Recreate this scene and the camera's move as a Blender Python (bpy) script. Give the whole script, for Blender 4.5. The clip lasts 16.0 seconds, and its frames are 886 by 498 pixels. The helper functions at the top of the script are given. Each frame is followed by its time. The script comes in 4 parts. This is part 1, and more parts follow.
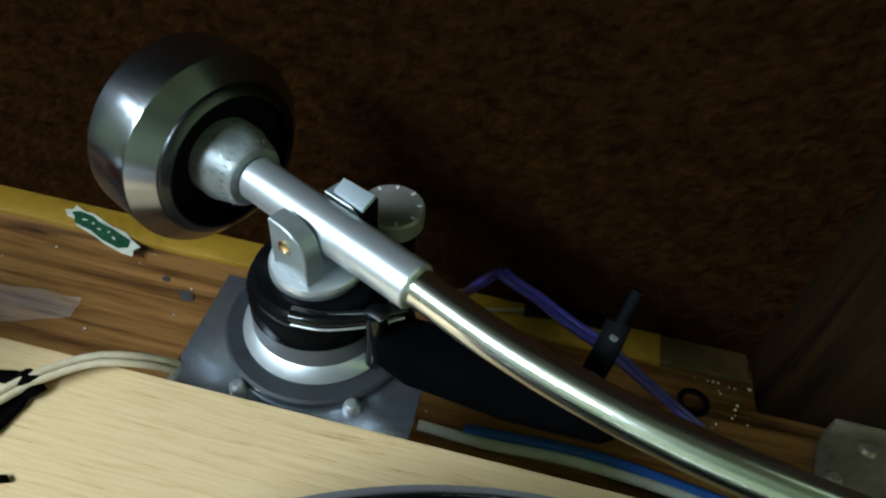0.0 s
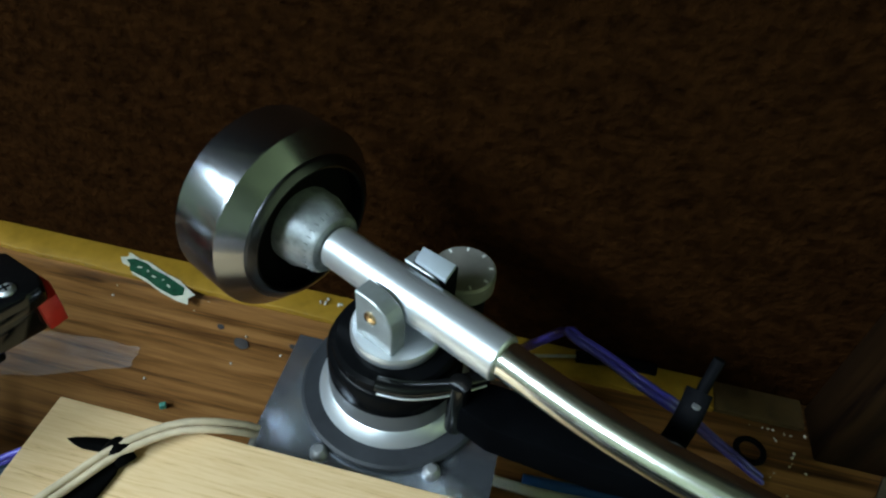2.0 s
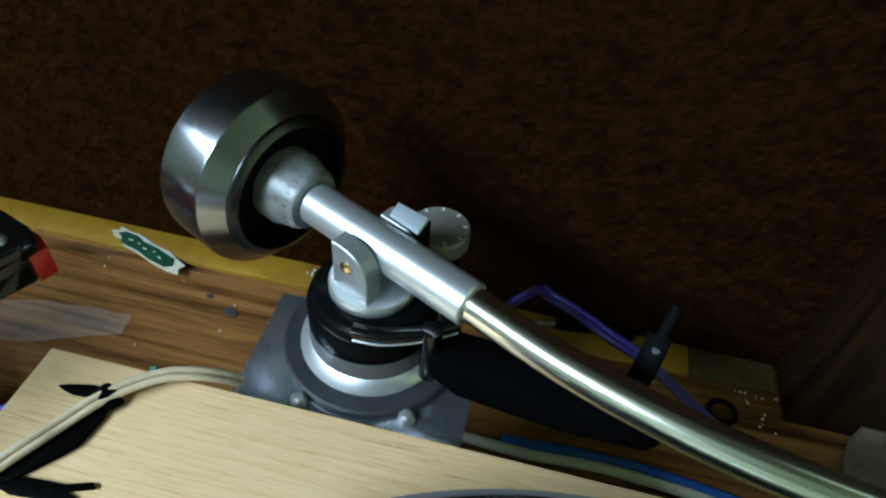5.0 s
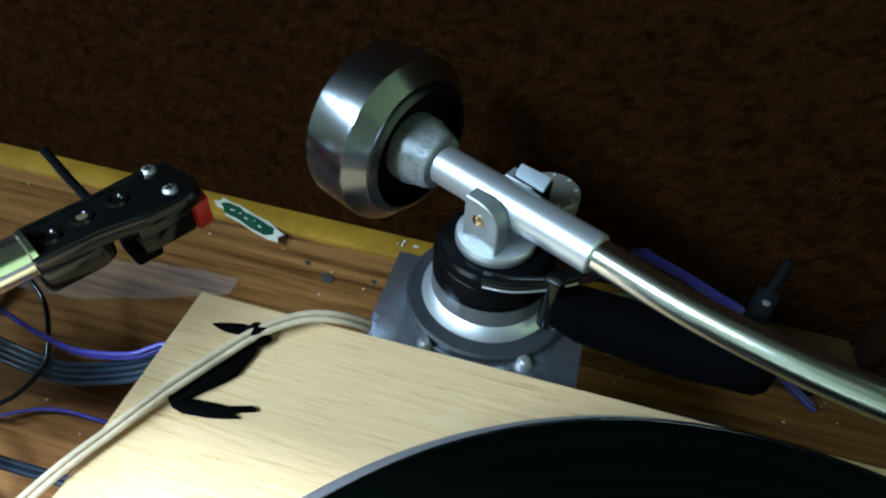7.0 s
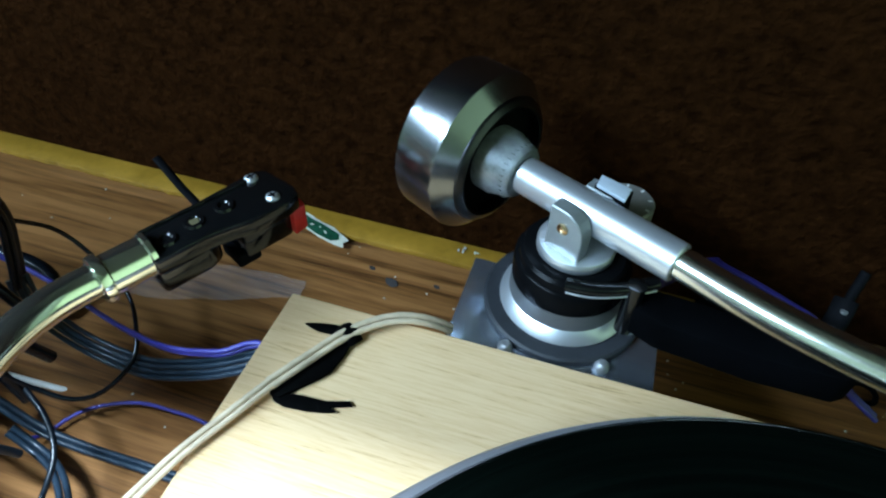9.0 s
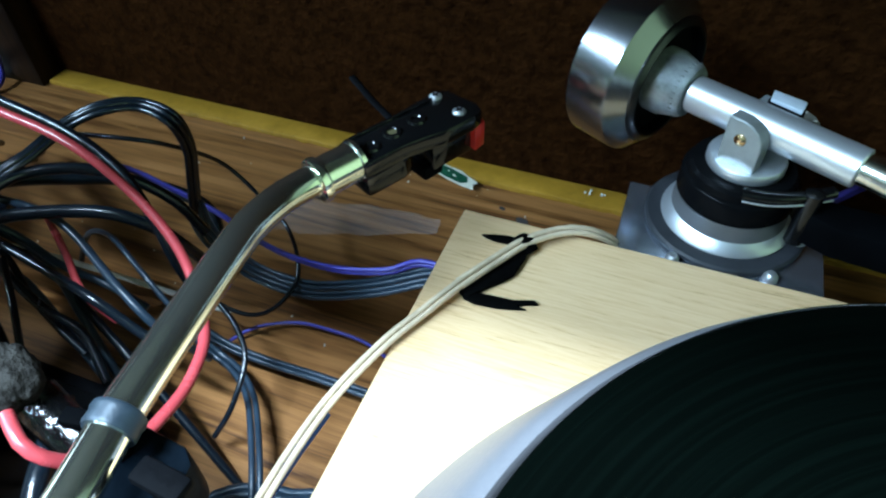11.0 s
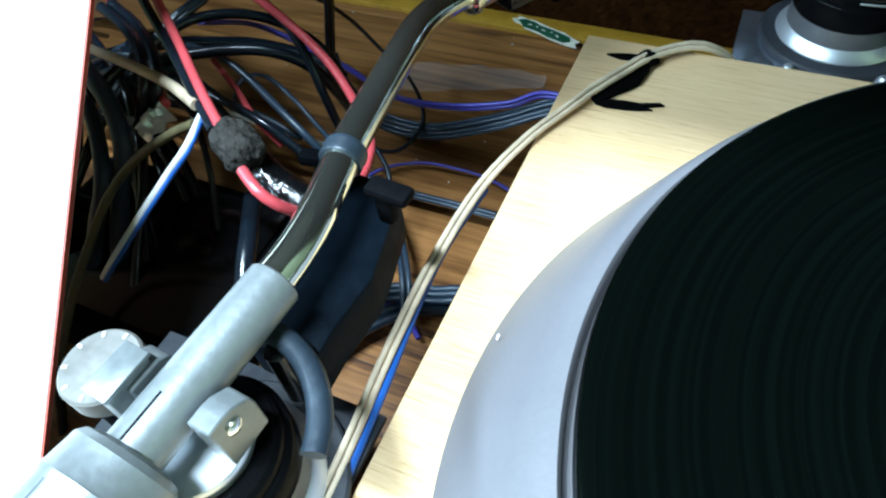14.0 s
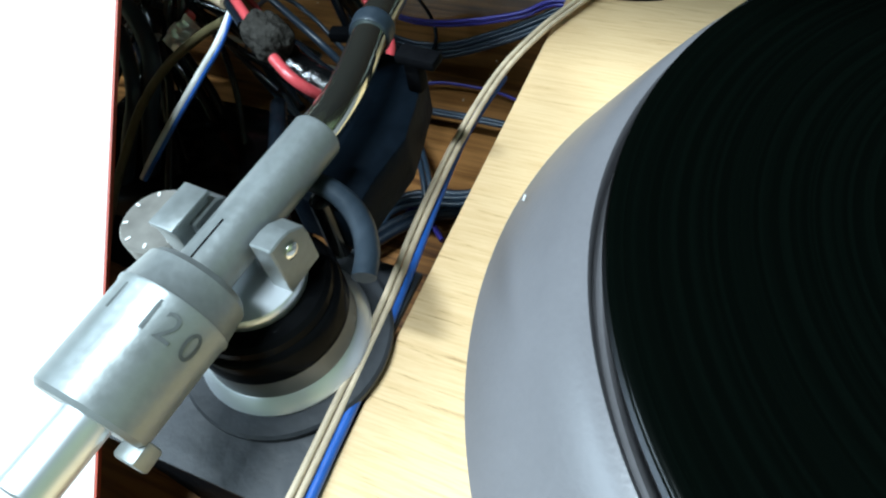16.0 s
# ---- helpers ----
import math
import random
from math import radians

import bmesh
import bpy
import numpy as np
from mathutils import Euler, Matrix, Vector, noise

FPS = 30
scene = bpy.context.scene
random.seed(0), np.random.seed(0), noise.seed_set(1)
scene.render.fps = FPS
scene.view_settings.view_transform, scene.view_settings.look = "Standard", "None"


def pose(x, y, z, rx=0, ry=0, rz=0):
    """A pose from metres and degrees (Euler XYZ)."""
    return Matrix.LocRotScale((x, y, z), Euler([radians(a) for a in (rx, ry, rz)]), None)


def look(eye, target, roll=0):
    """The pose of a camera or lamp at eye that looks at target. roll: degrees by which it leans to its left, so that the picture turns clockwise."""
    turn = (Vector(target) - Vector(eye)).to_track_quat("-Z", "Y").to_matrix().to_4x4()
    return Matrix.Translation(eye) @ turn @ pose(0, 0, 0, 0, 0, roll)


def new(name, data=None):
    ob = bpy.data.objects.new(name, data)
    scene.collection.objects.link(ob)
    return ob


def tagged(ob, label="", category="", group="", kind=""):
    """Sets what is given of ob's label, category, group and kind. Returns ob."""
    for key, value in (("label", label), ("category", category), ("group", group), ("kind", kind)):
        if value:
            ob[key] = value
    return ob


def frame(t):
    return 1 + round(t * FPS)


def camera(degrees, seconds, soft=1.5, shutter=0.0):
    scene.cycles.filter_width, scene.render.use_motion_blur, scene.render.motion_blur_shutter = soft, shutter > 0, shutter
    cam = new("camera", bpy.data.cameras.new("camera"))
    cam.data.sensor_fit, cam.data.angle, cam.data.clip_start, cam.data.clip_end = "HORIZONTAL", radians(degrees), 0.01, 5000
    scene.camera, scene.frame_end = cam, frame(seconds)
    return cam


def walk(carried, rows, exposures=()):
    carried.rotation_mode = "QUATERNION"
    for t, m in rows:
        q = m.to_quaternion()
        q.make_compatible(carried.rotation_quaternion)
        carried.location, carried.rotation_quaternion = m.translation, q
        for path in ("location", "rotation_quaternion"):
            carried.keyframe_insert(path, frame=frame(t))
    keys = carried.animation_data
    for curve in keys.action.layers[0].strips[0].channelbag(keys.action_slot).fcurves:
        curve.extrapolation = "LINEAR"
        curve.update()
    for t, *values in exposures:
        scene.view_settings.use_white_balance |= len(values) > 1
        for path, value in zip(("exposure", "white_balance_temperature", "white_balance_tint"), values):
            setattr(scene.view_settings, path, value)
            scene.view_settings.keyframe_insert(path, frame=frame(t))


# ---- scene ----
cam = camera(68.0, 16.0, soft=2.2)
PATH = [
    (0, (0.1618, -0.0943, 0.2740), 44.18, 6.69, 8.06),
    (0.5, (0.1524, -0.0924, 0.2800), 44.88, 5.42, 8.98),
    (1, (0.1468, -0.0898, 0.2841), 45.26, 5.42, 8.92),
    (1.5, (0.1423, -0.0899, 0.2852), 45.42, 5.38, 9.20),
    (2, (0.1383, -0.0910, 0.2862), 45.59, 5.18, 9.64),
    (2.5, (0.1381, -0.0939, 0.2867), 45.43, 5.52, 9.59),
    (3, (0.1454, -0.0987, 0.2849), 45.08, 5.77, 9.11),
    (5.5, (0.1498, -0.1083, 0.2844), 45.14, 4.98, 9.59),
    (6, (0.1425, -0.1155, 0.2852), 45.20, 4.55, 10.67),
    (6.5, (0.1336, -0.1270, 0.2866), 45.04, 3.99, 11.94),
    (7, (0.1245, -0.1358, 0.2854), 44.76, 3.78, 13.06),
    (7.5, (0.1168, -0.1402, 0.2860), 44.72, 3.23, 14.43),
    (8, (0.1113, -0.1431, 0.2880), 45.11, 2.93, 15.12),
    (8.5, (0.1106, -0.1450, 0.2910), 45.38, 2.92, 15.44),
    (9, (0.1055, -0.1504, 0.2925), 45.30, 2.38, 16.10),
    (9.5, (0.0933, -0.1641, 0.2904), 44.94, 0.86, 18.51),
    (9.7, (0.0898, -0.1669, 0.2904), 44.61, 0.12, 19.26),
    (12, (0.0645, -0.2192, 0.2773), 43.29, -2.99, 24.89),
    (12.5, (0.0660, -0.2261, 0.2803), 41.25, -4.64, 26.82),
    (13, (0.0666, -0.2328, 0.2838), 39.04, -6.08, 29.23),
    (13.5, (0.0663, -0.2470, 0.2842), 38.92, -7.72, 30.64),
    (14, (0.0636, -0.2666, 0.2766), 38.66, -8.55, 30.87),
    (14.5, (0.0701, -0.2733, 0.2749), 37.37, -8.81, 30.31),
    (15, (0.0741, -0.2799, 0.2757), 37.56, -9.32, 30.12),
    (15.5, (0.0731, -0.2911, 0.2709), 37.23, -10.77, 31.50),
    (16, (0.0697, -0.3025, 0.2660), 36.60, -11.74, 32.34),
]
EXPOSURES = [(0.0, 0.0, 6400, 10), (3.2, 0.0, 6300, 10), (6.5, 0.03, 5800, 9), (9.5, 0.1, 5400, 8), (12.5, -0.12, 5400, 7), (13.8, -0.2, 5600, 7), (14.8, -0.09, 5800, 7), (15.5, -0.42, 6000, 9), (16.0, -1.0, 6150, 9)]
walk(cam, [(t, pose(*eye, rx, 0, yaw) @ pose(0, 0, 0, 0, 0, roll)) for t, eye, rx, roll, yaw in PATH], EXPOSURES)

# ---- light ----
world = bpy.data.worlds.new("world")
scene.world = world
world.use_nodes = True
world.node_tree.nodes["Background"].inputs[0].default_value = (0.55, 0.62, 0.75, 1)
world.node_tree.nodes["Background"].inputs[1].default_value = 0.003


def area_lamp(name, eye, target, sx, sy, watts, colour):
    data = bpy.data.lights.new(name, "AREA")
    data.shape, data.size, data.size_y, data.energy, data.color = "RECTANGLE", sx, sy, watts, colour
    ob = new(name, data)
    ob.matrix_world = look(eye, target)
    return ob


tube_light = area_lamp("tube_light", (-0.25, -0.55, 1.70), (-0.25, -0.2, 0.0), 0.6, 0.11, 98, (0.80, 0.94, 1.0))
# Added lamp, unseen at the left, placed for the metal's highlights.
added_side_lamp = area_lamp("added_side_lamp", (-1.12, -1.02, 1.36), (0.05, 0.0, 0.1), 1.70, 0.24, 90, (0.72, 0.90, 1.0))


# ---- materials ----
def material(name, colour, rough=0.5, metal=0.0, vary=0.25, scale=60, bump=0.1, bump_scale=300, stretch=(1, 1, 1),
             coat=0.0, spec=0.5, second=None, sheen=0.0):
    """A surface whose colour wanders at two scales, with fine relief."""
    m = bpy.data.materials.new(name)
    m.use_nodes = True
    nt = m.node_tree
    b = nt.nodes["Principled BSDF"]
    tc = nt.nodes.new("ShaderNodeTexCoord")
    mp = nt.nodes.new("ShaderNodeMapping")
    mp.inputs["Scale"].default_value = stretch
    nt.links.new(tc.outputs["Object"], mp.inputs["Vector"])
    big = nt.nodes.new("ShaderNodeTexNoise")
    big.inputs["Scale"].default_value, big.inputs["Detail"].default_value = scale, 6
    fine = nt.nodes.new("ShaderNodeTexNoise")
    fine.inputs["Scale"].default_value, fine.inputs["Detail"].default_value = bump_scale, 4
    for n in (big, fine):
        nt.links.new(mp.outputs["Vector"], n.inputs["Vector"])
    add = nt.nodes.new("ShaderNodeMath")
    add.operation = "MULTIPLY_ADD"
    add.inputs[1].default_value = 0.45
    nt.links.new(fine.outputs["Fac"], add.inputs[0])
    nt.links.new(big.outputs["Fac"], add.inputs[2])
    ramp = nt.nodes.new("ShaderNodeValToRGB")
    low = second or tuple(c * (1 - vary) for c in colour)
    ramp.color_ramp.elements[0].position, ramp.color_ramp.elements[1].position = 0.45, 1.0
    ramp.color_ramp.elements[0].color = (*low, 1)
    ramp.color_ramp.elements[1].color = (*(colour if second else tuple(min(1, c * (1 + vary)) for c in colour)), 1)
    nt.links.new(add.outputs[0], ramp.inputs["Fac"])
    nt.links.new(ramp.outputs["Color"], b.inputs["Base Color"])
    rr = nt.nodes.new("ShaderNodeMapRange")
    rr.inputs["From Min"].default_value, rr.inputs["From Max"].default_value = 0.3, 1.1
    rr.inputs["To Min"].default_value, rr.inputs["To Max"].default_value = rough * 0.75, min(1, rough * 1.3)
    nt.links.new(add.outputs[0], rr.inputs["Value"])
    if bump:
        nt.links.new(rr.outputs["Result"], b.inputs["Roughness"])
    else:
        b.inputs["Roughness"].default_value = rough
    b.inputs["Metallic"].default_value = metal
    b.inputs["Coat Weight"].default_value = coat
    b.inputs["Specular IOR Level"].default_value = spec
    b.inputs["Sheen Weight"].default_value = sheen
    if spec < 0.25:
        b.inputs["IOR"].default_value = 1.15
    if bump:
        bp = nt.nodes.new("ShaderNodeBump")
        bp.inputs["Strength"].default_value, bp.inputs["Distance"].default_value = bump, 0.002
        nt.links.new(fine.outputs["Fac"], bp.inputs["Height"])
        nt.links.new(bp.outputs["Normal"], b.inputs["Normal"])
    return m


def wood(name, stops, grain, ring, rough, bump=0.15, fine=8.0, spec=0.5):
    """Wood with long grain: a stretched, bent noise through a ramp of (place, colour) and fine pores over it."""
    m = bpy.data.materials.new(name)
    m.use_nodes = True
    nt = m.node_tree
    b = nt.nodes["Principled BSDF"]
    tc = nt.nodes.new("ShaderNodeTexCoord")
    mp = nt.nodes.new("ShaderNodeMapping")
    mp.inputs["Scale"].default_value = grain
    nt.links.new(tc.outputs["Object"], mp.inputs["Vector"])
    n1 = nt.nodes.new("ShaderNodeTexNoise")
    n1.inputs["Scale"].default_value, n1.inputs["Detail"].default_value, n1.inputs["Distortion"].default_value = ring, 5, 0.9
    n2 = nt.nodes.new("ShaderNodeTexNoise")
    n2.inputs["Scale"].default_value, n2.inputs["Detail"].default_value = ring * fine, 3
    n3 = nt.nodes.new("ShaderNodeTexNoise")
    n3.inputs["Scale"].default_value, n3.inputs["Detail"].default_value = 9, 3
    nt.links.new(mp.outputs["Vector"], n1.inputs["Vector"])
    nt.links.new(mp.outputs["Vector"], n2.inputs["Vector"])
    nt.links.new(tc.outputs["Object"], n3.inputs["Vector"])
    s = nt.nodes.new("ShaderNodeMath")
    s.operation = "MULTIPLY_ADD"
    s.inputs[1].default_value = 0.35
    nt.links.new(n2.outputs["Fac"], s.inputs[0])
    nt.links.new(n1.outputs["Fac"], s.inputs[2])
    s2 = nt.nodes.new("ShaderNodeMath")
    s2.operation = "MULTIPLY_ADD"
    s2.inputs[1].default_value = 0.3
    nt.links.new(n3.outputs["Fac"], s2.inputs[0])
    nt.links.new(s.outputs[0], s2.inputs[2])
    ramp = nt.nodes.new("ShaderNodeValToRGB")
    el = ramp.color_ramp.elements
    while len(el) < len(stops):
        el.new(0.5)
    for e, (place, colour) in zip(el, stops):
        e.position, e.color = place, (*colour, 1)
    nt.links.new(s2.outputs[0], ramp.inputs["Fac"])
    nt.links.new(ramp.outputs["Color"], b.inputs["Base Color"])
    b.inputs["Roughness"].default_value = rough
    b.inputs["Specular IOR Level"].default_value = spec
    bp = nt.nodes.new("ShaderNodeBump")
    bp.inputs["Strength"].default_value, bp.inputs["Distance"].default_value = bump, 0.0008
    nt.links.new(s.outputs[0], bp.inputs["Height"])
    nt.links.new(bp.outputs["Normal"], b.inputs["Normal"])
    return m


SHELF_WOOD = wood("shelf_wood", [(0.55, (0.020, 0.0080, 0.0026)), (0.66, (0.075, 0.029, 0.0080)), (0.77, (0.165, 0.071, 0.0185)),
                                 (0.98, (0.28, 0.130, 0.040))], (6, 150, 90), 1.0, 0.40, 0.3)
# Brown wood darkened: the right corner's shade is put into its colour.
SHADED_WOOD = wood("shaded_wood", [(0.5, (0.0015, 0.0006, 0.0002)), (0.7, (0.005, 0.0019, 0.0006)), (0.95, (0.018, 0.0078, 0.0022))],
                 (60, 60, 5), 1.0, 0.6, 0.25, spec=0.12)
DARK_PAINT = material("dull_underside", (0.09, 0.095, 0.07), 0.7, 0.0, 0.2, 20, 0.2, spec=0.2)
PALE_WOOD = wood("pale_wood", [(0.55, (0.33, 0.19, 0.078)), (0.68, (0.63, 0.425, 0.215)), (0.95, (0.71, 0.51, 0.285))],
                 (42, 900, 300), 1.0, 0.45, 0.12)
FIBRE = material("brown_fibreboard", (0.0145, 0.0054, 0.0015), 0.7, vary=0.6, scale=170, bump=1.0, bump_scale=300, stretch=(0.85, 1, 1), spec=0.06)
BROWN_STRIP = material("brown_strip_paint", (0.075, 0.045, 0.014), 0.5, vary=0.5, scale=70, bump=0.3, bump_scale=200)
DARK_STEEL = material("dark_grey_steel", (0.055, 0.057, 0.062), 0.3, 1.0, 0.15, 30, 0.0)
YELLOW = material("yellow_paint", (0.25, 0.138, 0.010), 0.45, vary=0.3, scale=40, bump=0.2, bump_scale=200)
STEEL = material("turned_steel", (0.33, 0.345, 0.37), 0.22, 1.0, 0.06, 14, 0.0)
RECESS = material("recess_black", (0.004, 0.004, 0.004), 0.6, 0.0, 0.2, 80, 0.1, spec=0.1)
SILVER = material("satin_silver", (0.76, 0.80, 0.84), 0.36, 0.85, 0.02, 12, 0.0)
DULL = material("worn_cast_metal", (0.42, 0.46, 0.49), 0.38, 0.5, 0.3, 110, 0.15, 400, second=(0.17, 0.18, 0.185))
SLEEVE = material("worn_grey_sleeve", (0.31, 0.335, 0.34), 0.38, 0.5, 0.3, 38, 0.06, 420, second=(0.215, 0.232, 0.23))
# Both chromes hold a yellow-green reflection tint in their colour, the second more.
CHROME = material("chrome", (0.93, 0.94, 0.86), 0.20, 1.0, 0.04, 40, 0.0)
TINTED_CHROME = material("tinted_chrome", (0.92, 0.96, 0.82), 0.12, 0.985, 0.06, 50, 0.0)
RUST = material("rusty_brown_metal", (0.17, 0.14, 0.095), 0.5, 0.5, 0.4, 60, 0.3)
SHADED_CONE = material("dimmed_silver", (0.16, 0.165, 0.17), 0.4, 0.6, 0.1, 40, 0.05)
ALU = material("brushed_aluminium", (0.64, 0.70, 0.80), 0.22, 0.95, 0.08, 30, 0.03, 200, stretch=(2, 9, 1))
GOLD = material("brass_screw", (0.8, 0.6, 0.35), 0.2, 1.0, 0.1, 80, 0.0)
BLACK_GLOSS = material("black_plastic", (0.0035, 0.0037, 0.004), 0.13, 0.0, 0.2, 60, 0.0, spec=0.45)
DRUM = material("satin_black_paint", (0.003, 0.0032, 0.0036), 0.2, 0.0, 0.2, 60, 0.0, spec=0.22)
# Paler metal that puts the bright top of the first arm's block into colour.
LIT_CAP = material("lit_cap_metal", (0.50, 0.56, 0.63), 0.42, 0.25, 0.08, 60, 0.05)
BLACK_MATT = material("black_rubber", (0.004, 0.0042, 0.005), 0.55, 0.0, 0.3, 90, 0.2, spec=0.1)
FLANGE = material("grey_rubber_ring", (0.022, 0.024, 0.028), 0.5, 0.0, 0.3, 90, 0.15, spec=0.3)
ARM_BAR = material("black_bracket", (0.0016, 0.0018, 0.0022), 0.6, 0.0, 0.3, 60, 0.15, spec=0.04)
REST_BAR = material("blue_black_bracket", (0.0036, 0.0062, 0.0100), 0.45, 0.0, 0.4, 60, 0.15, spec=0.2)
LIFT = material("blue_grey_lever", (0.022, 0.033, 0.046), 0.4, 0.2, 0.25, 60, 0.1)
DIAL = material("grey_dial", (0.22, 0.21, 0.19), 0.4, 0.3, 0.2, 90, 0.1)
MARK = material("white_marks", (0.75, 0.75, 0.72), 0.5, 0.0, 0.1)
SMUDGE = material("dark_marks", (0.085, 0.095, 0.095), 0.6, 0.0, 0.4)
PLATTER = material("grey_paint", (0.150, 0.146, 0.155), 0.38, 0.0, 0.07, 25, 0.06, 600)
TAPE = material("black_tape", (0.002, 0.002, 0.002), 0.5, 0.0, 0.3, 120, 0.3, 300, spec=0.08)
LUMP = material("fuzzy_grey_tape", (0.030, 0.028, 0.025), 0.9, 0.0, 0.6, 300, 1.0, 420, spec=0.1)
WRAP = material("crinkled_black_tape", (0.003, 0.0032, 0.0036), 0.14, 0.0, 0.3, 120, 0.7, 190, spec=0.6)
PCB = material("green_paint", (0.009, 0.052, 0.026), 0.4, 0.0, 0.4, 300, 0.3)
PCB_EDGE = material("cream_edge", (0.46, 0.45, 0.36), 0.6, 0.0, 0.2)
RED_TIP = material("red_plastic", (0.45, 0.02, 0.015), 0.3, 0.0, 0.2)
PANEL = material("white_laminate", (0.82, 0.80, 0.76), 0.4, 0.0, 0.04, 20, 0.05)
PANEL_EDGE = material("red_edge", (0.4, 0.06, 0.03), 0.5, 0.0, 0.2)
PAPER = material("white_paper", (0.7, 0.72, 0.74), 0.7, 0.0, 0.1)
CRUMB = material("pale_crumb", (0.45, 0.43, 0.38), 0.5, 0.0, 0.3)
STAIN = material("dark_stain", (0.035, 0.03, 0.028), 0.6, 0.0, 0.3)
ZINC = material("zinc_bracket", (0.43, 0.44, 0.45), 0.42, 0.85, 0.3, 60, 0.2)
ROOM = material("room_paint", (0.16, 0.185, 0.12), 0.8, 0.0, 0.06, 4, 0.05)
GREEN_WALL = material("green_reflector_paint", (0.50, 0.56, 0.28), 0.7, 0.0, 0.06, 4, 0.05)
RED = material("red_cable", (0.50, 0.066, 0.075), 0.25, 0.0, 0.18, 60, 0.05)
BLACK = material("black_cable", (0.0055, 0.009, 0.014), 0.22, 0.0, 0.3, 60, 0.08, spec=0.5)
DARKBLUE = material("blue_black_cable", (0.017, 0.029, 0.045), 0.34, 0.0, 0.3, 60, 0.08, spec=0.4)
BLUE = material("blue_cable", (0.02, 0.095, 0.38), 0.35, 0.0, 0.2, 60, 0.05)
PURPLE = material("purple_cable", (0.042, 0.034, 0.25), 0.38, 0.0, 0.2, 60, 0.05)
BEIGE = material("cream_cable", (0.52, 0.42, 0.29), 0.5, 0.0, 0.25, 90, 0.15)
WHITE = material("white_cable", (0.66, 0.66, 0.62), 0.45, 0.0, 0.15, 90, 0.1)
OLIVE = material("brown_cable", (0.10, 0.085, 0.04), 0.5, 0.0, 0.3, 90, 0.15)
GREY = material("grey_cable", (0.3, 0.31, 0.31), 0.5, 0.0, 0.2, 90, 0.1)


def film_material():
    """Clear, crumpled plastic film."""
    m = material("plastic_film", (0.75, 0.76, 0.78), 0.3, 0.0, 0.1, 60, 0.6, 90)
    b = m.node_tree.nodes["Principled BSDF"]
    b.inputs["Alpha"].default_value = 0.095
    return m


def vinyl_material():
    """Black vinyl with ring grooves round the object's middle; a green sheen is put into the ring tones."""
    m = bpy.data.materials.new("vinyl")
    m.use_nodes = True
    nt = m.node_tree
    b = nt.nodes["Principled BSDF"]
    b.inputs["Base Color"].default_value = (0.0022, 0.0025, 0.0022, 1)
    b.inputs["Specular IOR Level"].default_value = 0.11
    tc = nt.nodes.new("ShaderNodeTexCoord")
    ln = nt.nodes.new("ShaderNodeVectorMath")
    ln.operation = "LENGTH"
    nt.links.new(tc.outputs["Object"], ln.inputs[0])
    n = nt.nodes.new("ShaderNodeTexNoise")
    n.noise_dimensions = "1D"
    n.inputs["Scale"].default_value, n.inputs["Detail"].default_value = 900, 6
    nt.links.new(ln.outputs["Value"], n.inputs["W"])
    bands = nt.nodes.new("ShaderNodeTexNoise")
    bands.noise_dimensions = "1D"
    bands.inputs["Scale"].default_value, bands.inputs["Detail"].default_value = 420, 5
    nt.links.new(ln.outputs["Value"], bands.inputs["W"])
    rr = nt.nodes.new("ShaderNodeMapRange")
    rr.inputs["From Min"].default_value, rr.inputs["From Max"].default_value = 0.3, 0.7
    rr.inputs["To Min"].default_value, rr.inputs["To Max"].default_value = 0.15, 0.175
    nt.links.new(bands.outputs["Fac"], rr.inputs["Value"])
    # Ring tones lean green to hold the record's reflected sheen.
    tone = nt.nodes.new("ShaderNodeValToRGB")
    tone.color_ramp.elements[0].position, tone.color_ramp.elements[1].position = 0.42, 0.66
    tone.color_ramp.elements[0].color, tone.color_ramp.elements[1].color = (0.0007, 0.0013, 0.0010, 1), (0.0010, 0.0020, 0.0015, 1)
    nt.links.new(bands.outputs["Fac"], tone.inputs["Fac"])
    nt.links.new(tone.outputs["Color"], b.inputs["Base Color"])
    nt.links.new(rr.outputs["Result"], b.inputs["Roughness"])
    bp = nt.nodes.new("ShaderNodeBump")
    bp.inputs["Strength"].default_value, bp.inputs["Distance"].default_value = 0.03, 0.0006
    nt.links.new(n.outputs["Fac"], bp.inputs["Height"])
    nt.links.new(bp.outputs["Normal"], b.inputs["Normal"])
    return m


FILM = film_material()
VINYL = vinyl_material()


# ---- mesh helpers ----
def link(name, bm, mat, sharp=35):
    me = bpy.data.meshes.new(name)
    bmesh.ops.recalc_face_normals(bm, faces=bm.faces)
    bm.to_mesh(me)
    bm.free()
    me.shade_smooth()
    me.set_sharp_from_angle(angle=radians(sharp))
    me.materials.append(mat)
    return new(name, me)


def part(name, bm, mat, parent, label="", sharp=35):
    ob = link(name, bm, mat, sharp)
    ob.parent = parent
    return tagged(ob, label)


def thing(name, place, label, category, group="", turn=0):
    ob = new(name)
    ob.empty_display_size = 0.01
    ob.matrix_world = pose(*place, 0, 0, turn)
    return tagged(ob, label, category, group)


def box(x0, x1, y0, y1, z0, z1, bevel=0.0, segs=2):
    bm = bmesh.new()
    bmesh.ops.create_cube(bm, size=1)
    bmesh.ops.scale(bm, vec=(x1 - x0, y1 - y0, z1 - z0), verts=bm.verts)
    bmesh.ops.translate(bm, vec=((x0 + x1) / 2, (y0 + y1) / 2, (z0 + z1) / 2), verts=bm.verts)
    if bevel:
        bmesh.ops.bevel(bm, geom=bm.edges[:], offset=bevel, segments=segs, profile=0.5, affect="EDGES")
    return bm


